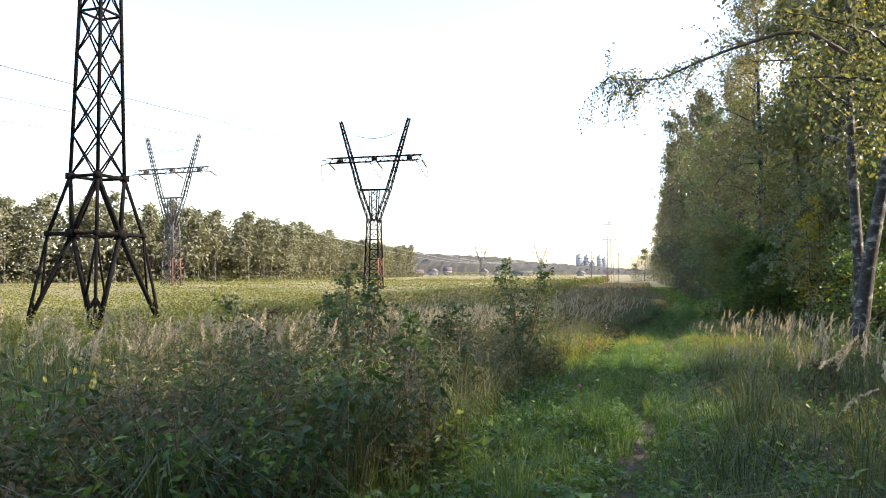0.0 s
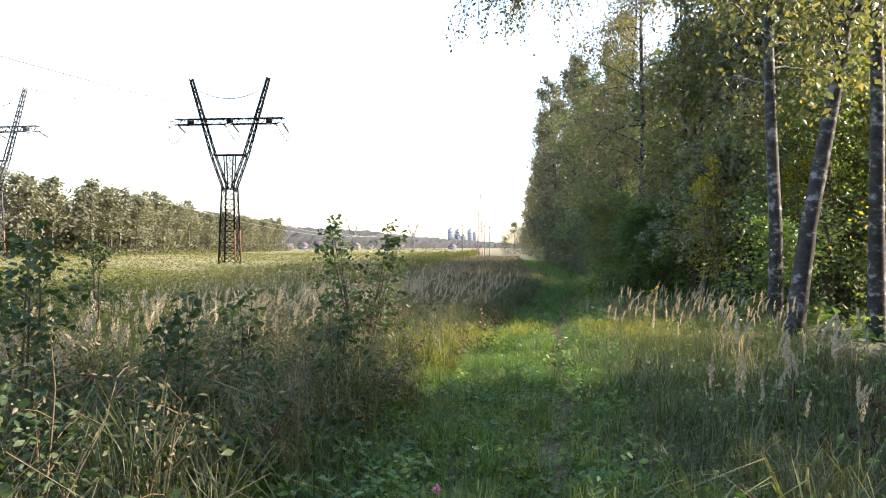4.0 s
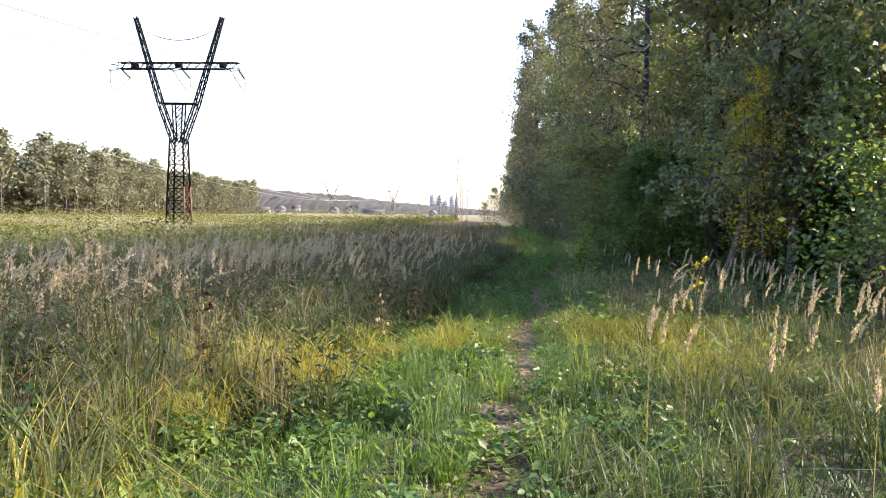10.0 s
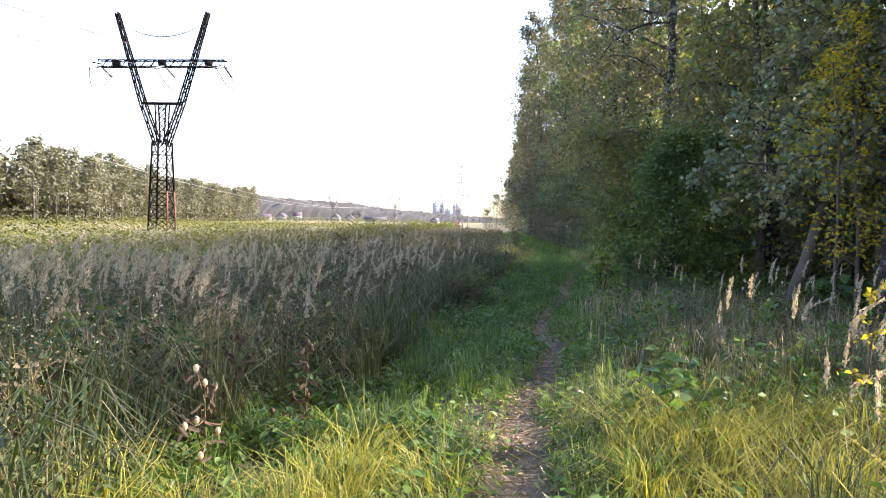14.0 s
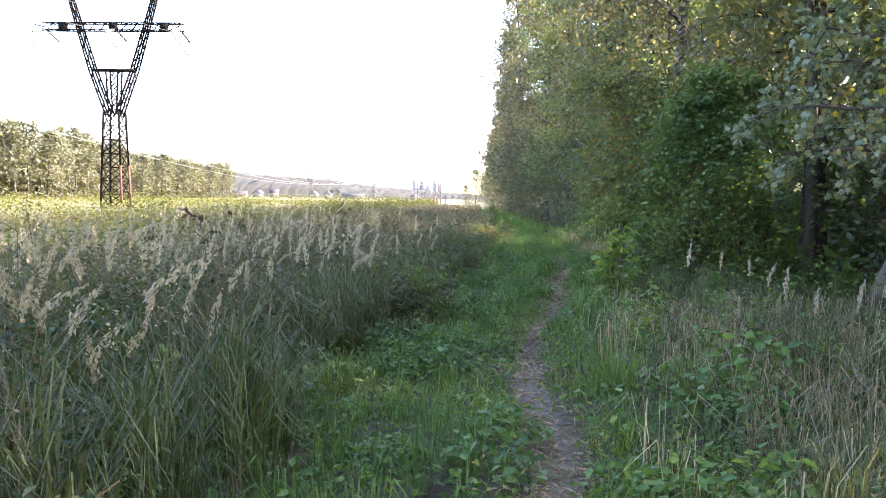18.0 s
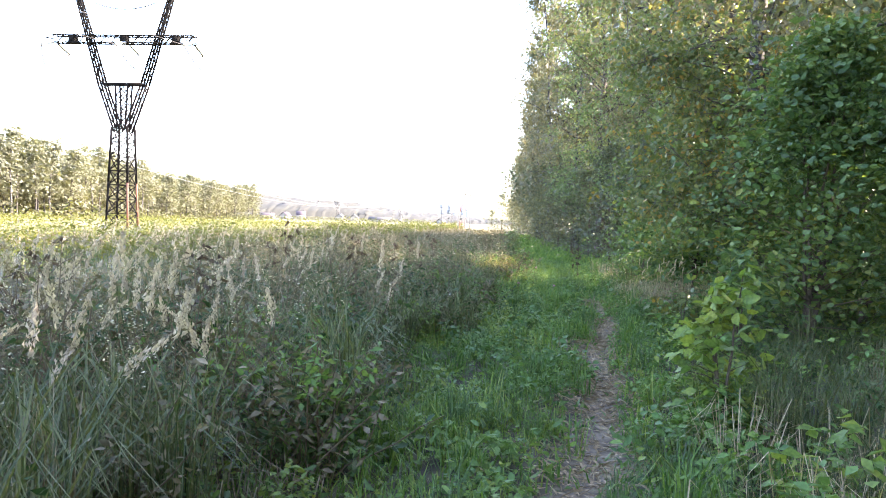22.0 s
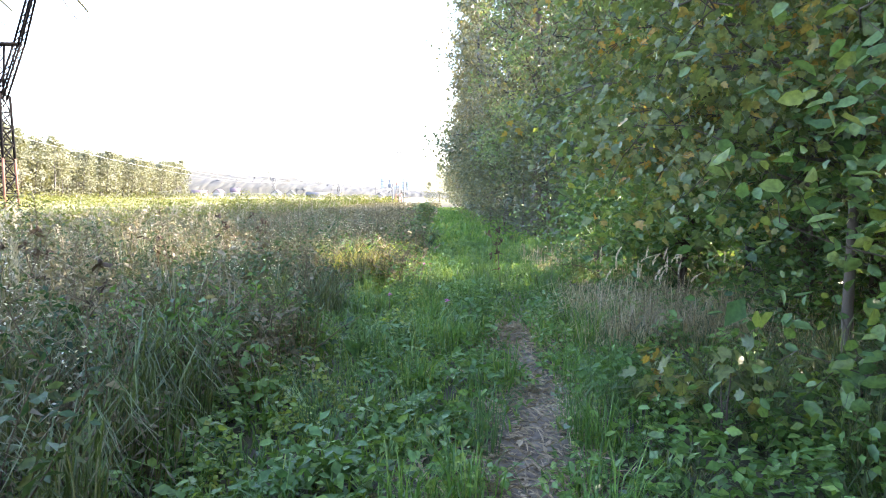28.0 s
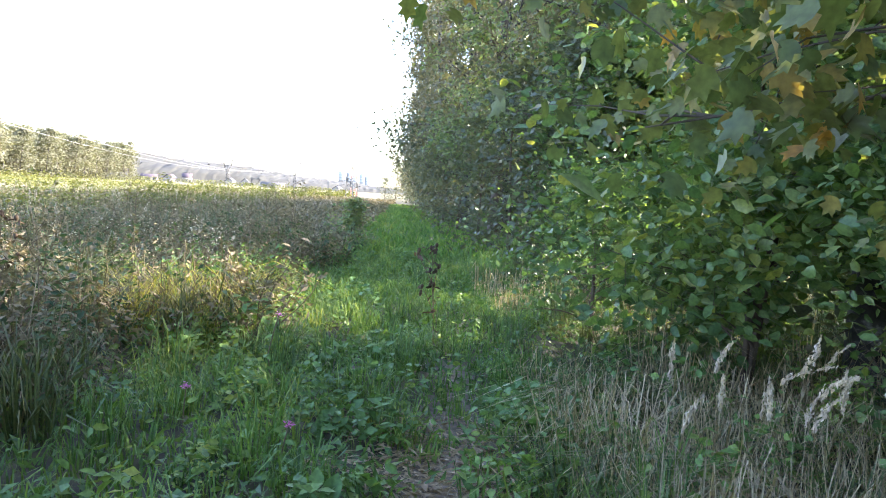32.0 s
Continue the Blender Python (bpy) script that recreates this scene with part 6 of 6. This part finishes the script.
for kinds, nm, lab, m, rows in ((olive_t, "olive_tussocks", "arching olive tussocks through the meadow", M_TALL, ((190, -7.0, -2.0, 0.7, 1.2, 0), (110, 1.2, 5.0, 0.5, 0.95, 0))),
                                (blue_t, "blue_green_tufts", "blue-green grass tufts over the lane", M_BLUEGREEN, ((150, -2.3, 1.2, 0.45, 1.0, 0.35),)),
                                (fresh_t, "fresh_tufts", "fresh green grass tufts over the lane", M_GRASS, ((290, -2.6, 1.4, 0.5, 1.05, 0.3),)),
                                (dry_t, "dry_tufts", "straw-brown grass tufts through the meadow", M_DRY, ((60, -6.0, -2.4, 0.7, 1.1, 0),))):
    s = Soup()
    for k, (n, x0, x1, k0, k1, ko) in enumerate(rows):
        strew(kinds, n, 20 + k + len(nm), x0, x1, -1.5, 60, k0, k1, 1.1, -0.25, ko, 1.0, s)
    stuff(nm, s, m, lab)
bent = [tussock(450 + i, 9, 0.95, 0.08, M_DRY, "long dry grass stems bent over the weeds", (0.8, 1.7), (0.006, 0.01), "bent_stems", "bent dry stems") for i in range(2)]
strew(bent, 70, 7, -4.4, -1.9, 0.0, 40, 0.7, 1.2, 0.9, -0.3)
strew(bent, 30, 8, 0.8, 3.2, 1.0, 36, 0.5, 0.85, 0.9, -0.3)
herb = [herb_clump(460, 110, 0.26, 0.2, 0.065, M_BROAD, "low mound of bright-green broad-leaved herbs"), herb_clump(461, 100, 0.3, 0.26, 0.075, M_DOCK, "mound of dark green nettle-like herbs"),
        herb_clump(462, 120, 0.24, 0.15, 0.05, M_BROAD, "low mound of small-leaved green herbs"), herb_clump(463, 90, 0.3, 0.34, 0.065, M_DOCK, "mound of dark green nettle-like herbs")]
strew(herb, 95, 9, -2.3, 0.9, 3.0, 52, 0.6, 1.2, 1.2, -0.2, 0.42)
s = Soup()
strew([herb[0], herb[2]], 330, 12, -2.7, 1.8, -1.0, 60, 0.6, 1.4, 1.0, -0.3, 0.36, 1.0, s)
stuff("bright_herb_drifts", s, M_BROAD, "drifts of bright-green herbs over the lane", "herbs")
s = Soup()
strew([herb[1], herb[3]], 230, 13, -2.9, 1.8, -1.0, 60, 0.6, 1.3, 1.0, -0.3, 0.4, 1.0, s)
stuff("dark_herb_drifts", s, M_DOCK, "drifts of dark green herbs over the lane", "herbs")
tall_herb = [herb_clump(470, 120, 0.36, 0.6, 0.09, M_SHOOT, "waist-high clump of fresh yellow-green herbs"), herb_clump(471, 130, 0.4, 0.7, 0.1, M_BROAD, "waist-high clump of leafy green herbs")]
strew(tall_herb, 40, 10, -3.1, -2.0, -0.5, 58, 0.5, 1.0, 0.9, -0.2)
strew([tall_herb[0]], 34, 19, -2.5, -1.1, 33, 50, 0.35, 0.65, 1.2, -0.2)
strew(tall_herb, 40, 11, 1.0, 3.4, 24, 50, 0.5, 0.95, 0.9, -0.4)
strew(herb + tall_herb, 55, 32, 0.6, 3.6, 25, 37, 0.6, 1.2, 1.0, -0.5)
strew([herb[1], herb[3], tall_herb[1], herb[0]], 45, 36, 0.9, 4.4, 27, 36.5, 0.55, 0.95, 1.0, -0.5)
strew(dry_t, 25, 33, 0.8, 4.2, 26, 38, 0.45, 0.8, 1.0, -0.3)
for k, (x, y) in enumerate(((3.5, 42.6), (3.9, 42.3), (3.3, 43.4), (4.0, 43.3), (3.7, 44.0), (4.4, 42.9), (4.5, 44.0), (3.3, 41.6), (3.6, 40.8), (4.2, 41.6))):
    plant(tall_herb[1], x, y, 40 * k, 0.6 + 0.07 * (k % 4), 0.02)


# rounded leafy weeds that break the line of the meadow's edge
def weed_bush(seed, n, rad, h, size, mat, label):
    r = np.random.default_rng(seed)
    t = thing("weed_bush", (0, 0, 0), label, "weed", "leafy weeds of the meadow's edge")
    lf, st_ = Soup(), Soup()
    for q in range(7):
        d = np.array([r.normal(0, 0.33 * rad / 0.4), r.normal(0, 0.33 * rad / 0.4), 1.0])
        m_ = limb_path(r, (r.normal(0, 0.08), r.normal(0, 0.08), 0), d / np.linalg.norm(d), h * r.uniform(0.7, 1.1), 5, 0.02)
        tube(st_, m_, np.linspace(0.007, 0.003, 6), 4)
        f = r.uniform(0.15, 1, n // 7) * 5
        j = np.minimum(f.astype(int), 4)
        at = m_[j] + (m_[j + 1] - m_[j]) * (f - j)[:, None] + r.normal(0, 0.075, (len(f), 3)) * (1.5 - 0.2 * f)[:, None]
        at[:, 2] = np.maximum(at[:, 2], 0.05)
        leaves(lf, r, at, size * r.uniform(0.6, 1.3, len(f)), 0.35, 0.4, "rhomb", 0.42)
    part("stem", st_.mesh("stem", M_STEM), t)
    part("foliage", lf.mesh("foliage", mat), t)
    return t


wb = [weed_bush(500, 330, 0.45, 1.05, 0.085, M_WEED, "bushy dark-green weed at the meadow's edge"), weed_bush(501, 300, 0.4, 0.9, 0.1, M_WEED, "bushy dark-green weed at the meadow's edge"),
      weed_bush(502, 280, 0.4, 0.95, 0.075, M_BROAD, "bushy fresh-green weed at the meadow's edge"), weed_bush(503, 260, 0.45, 1.0, 0.075, M_BROWNWEED, "bushy brown withered weed at the meadow's edge")]
strew(wb, 90, 15, -3.9, -2.0, -0.5, 60, 0.6, 1.2, 0.9, -0.35)
strew([wb[0], wb[3], wb[1], wb[3]], 40, 16, -5.5, -2.6, 2, 16, 0.9, 1.4, 0.9, -0.35)
strew([wb[0], wb[3], wb[1], wb[3], wb[2]], 30, 18, -5.2, -2.3, 0.5, 7.5, 0.9, 1.35, 0.9, -0.4)
strew([wb[3], wb[0], wb[3], wb[2]], 55, 34, -3.3, -2.15, 35, 58, 0.8, 1.15, 0.9, -0.5)
strew([wb[3], wb[0], wb[3], wb[1]], 55, 35, -5.5, -2.3, 22.5, 37, 0.75, 1.25, 0.9, -0.4)
strew([wb[0], wb[2]], 30, 17, 1.6, 4.2, 26, 48, 0.5, 0.85, 0.9, -0.35)

# yellow tussocks, coloured as sunlit, in the sunny rides and beside the lane
straw_t = [tussock(480 + i, 66, h, 0.16, M_STRAW, "yellow-green tussock of arching grass, sunlight put into its colour", (0.7, 2.1), (0.004, 0.009), "yellow_tussock", "yellow tussocks") for i, h in enumerate((0.47, 0.38, 0.56))]
r = np.random.default_rng(64)
for cx, cy, rx, ry, n in ((-3.2, 21.2, 1.5, 1.6, 26), (-0.9, 23.6, 0.5, 0.5, 8), (1.5, 24.3, 0.8, 0.9, 20), (2.3, 23.2, 1.2, 0.7, 16), (-3.4, 7.0, 0.8, 1.0, 7), (2.0, 25.2, 0.8, 0.5, 20), (2.8, 25.4, 0.8, 0.6, 14), (-3.6, 18.0, 1.3, 1.6, 22), (-2.8, 19.6, 1.1, 1.6, 18), (-1.9, 22.6, 0.8, 1.2, 16), (0.4, 51.2, 0.5, 1.2, 30), (2.0, 22.0, 1.2, 0.7, 10), (2.9, 7.6, 1.2, 1.2, 22), (3.4, 9.2, 1.0, 0.8, 10)):
    for _ in range(n):
        x, y, k = r.normal(cx, rx * 0.5), r.normal(cy, ry * 0.5), int(r.integers(3))
        if abs(x - path_x(y)) > 0.35:
            put(straw_t[k], x, y, r.uniform(0, 360), r.uniform(0.65, 1.15) * (1.3 if cy > 50 or cx < -2 else 1))
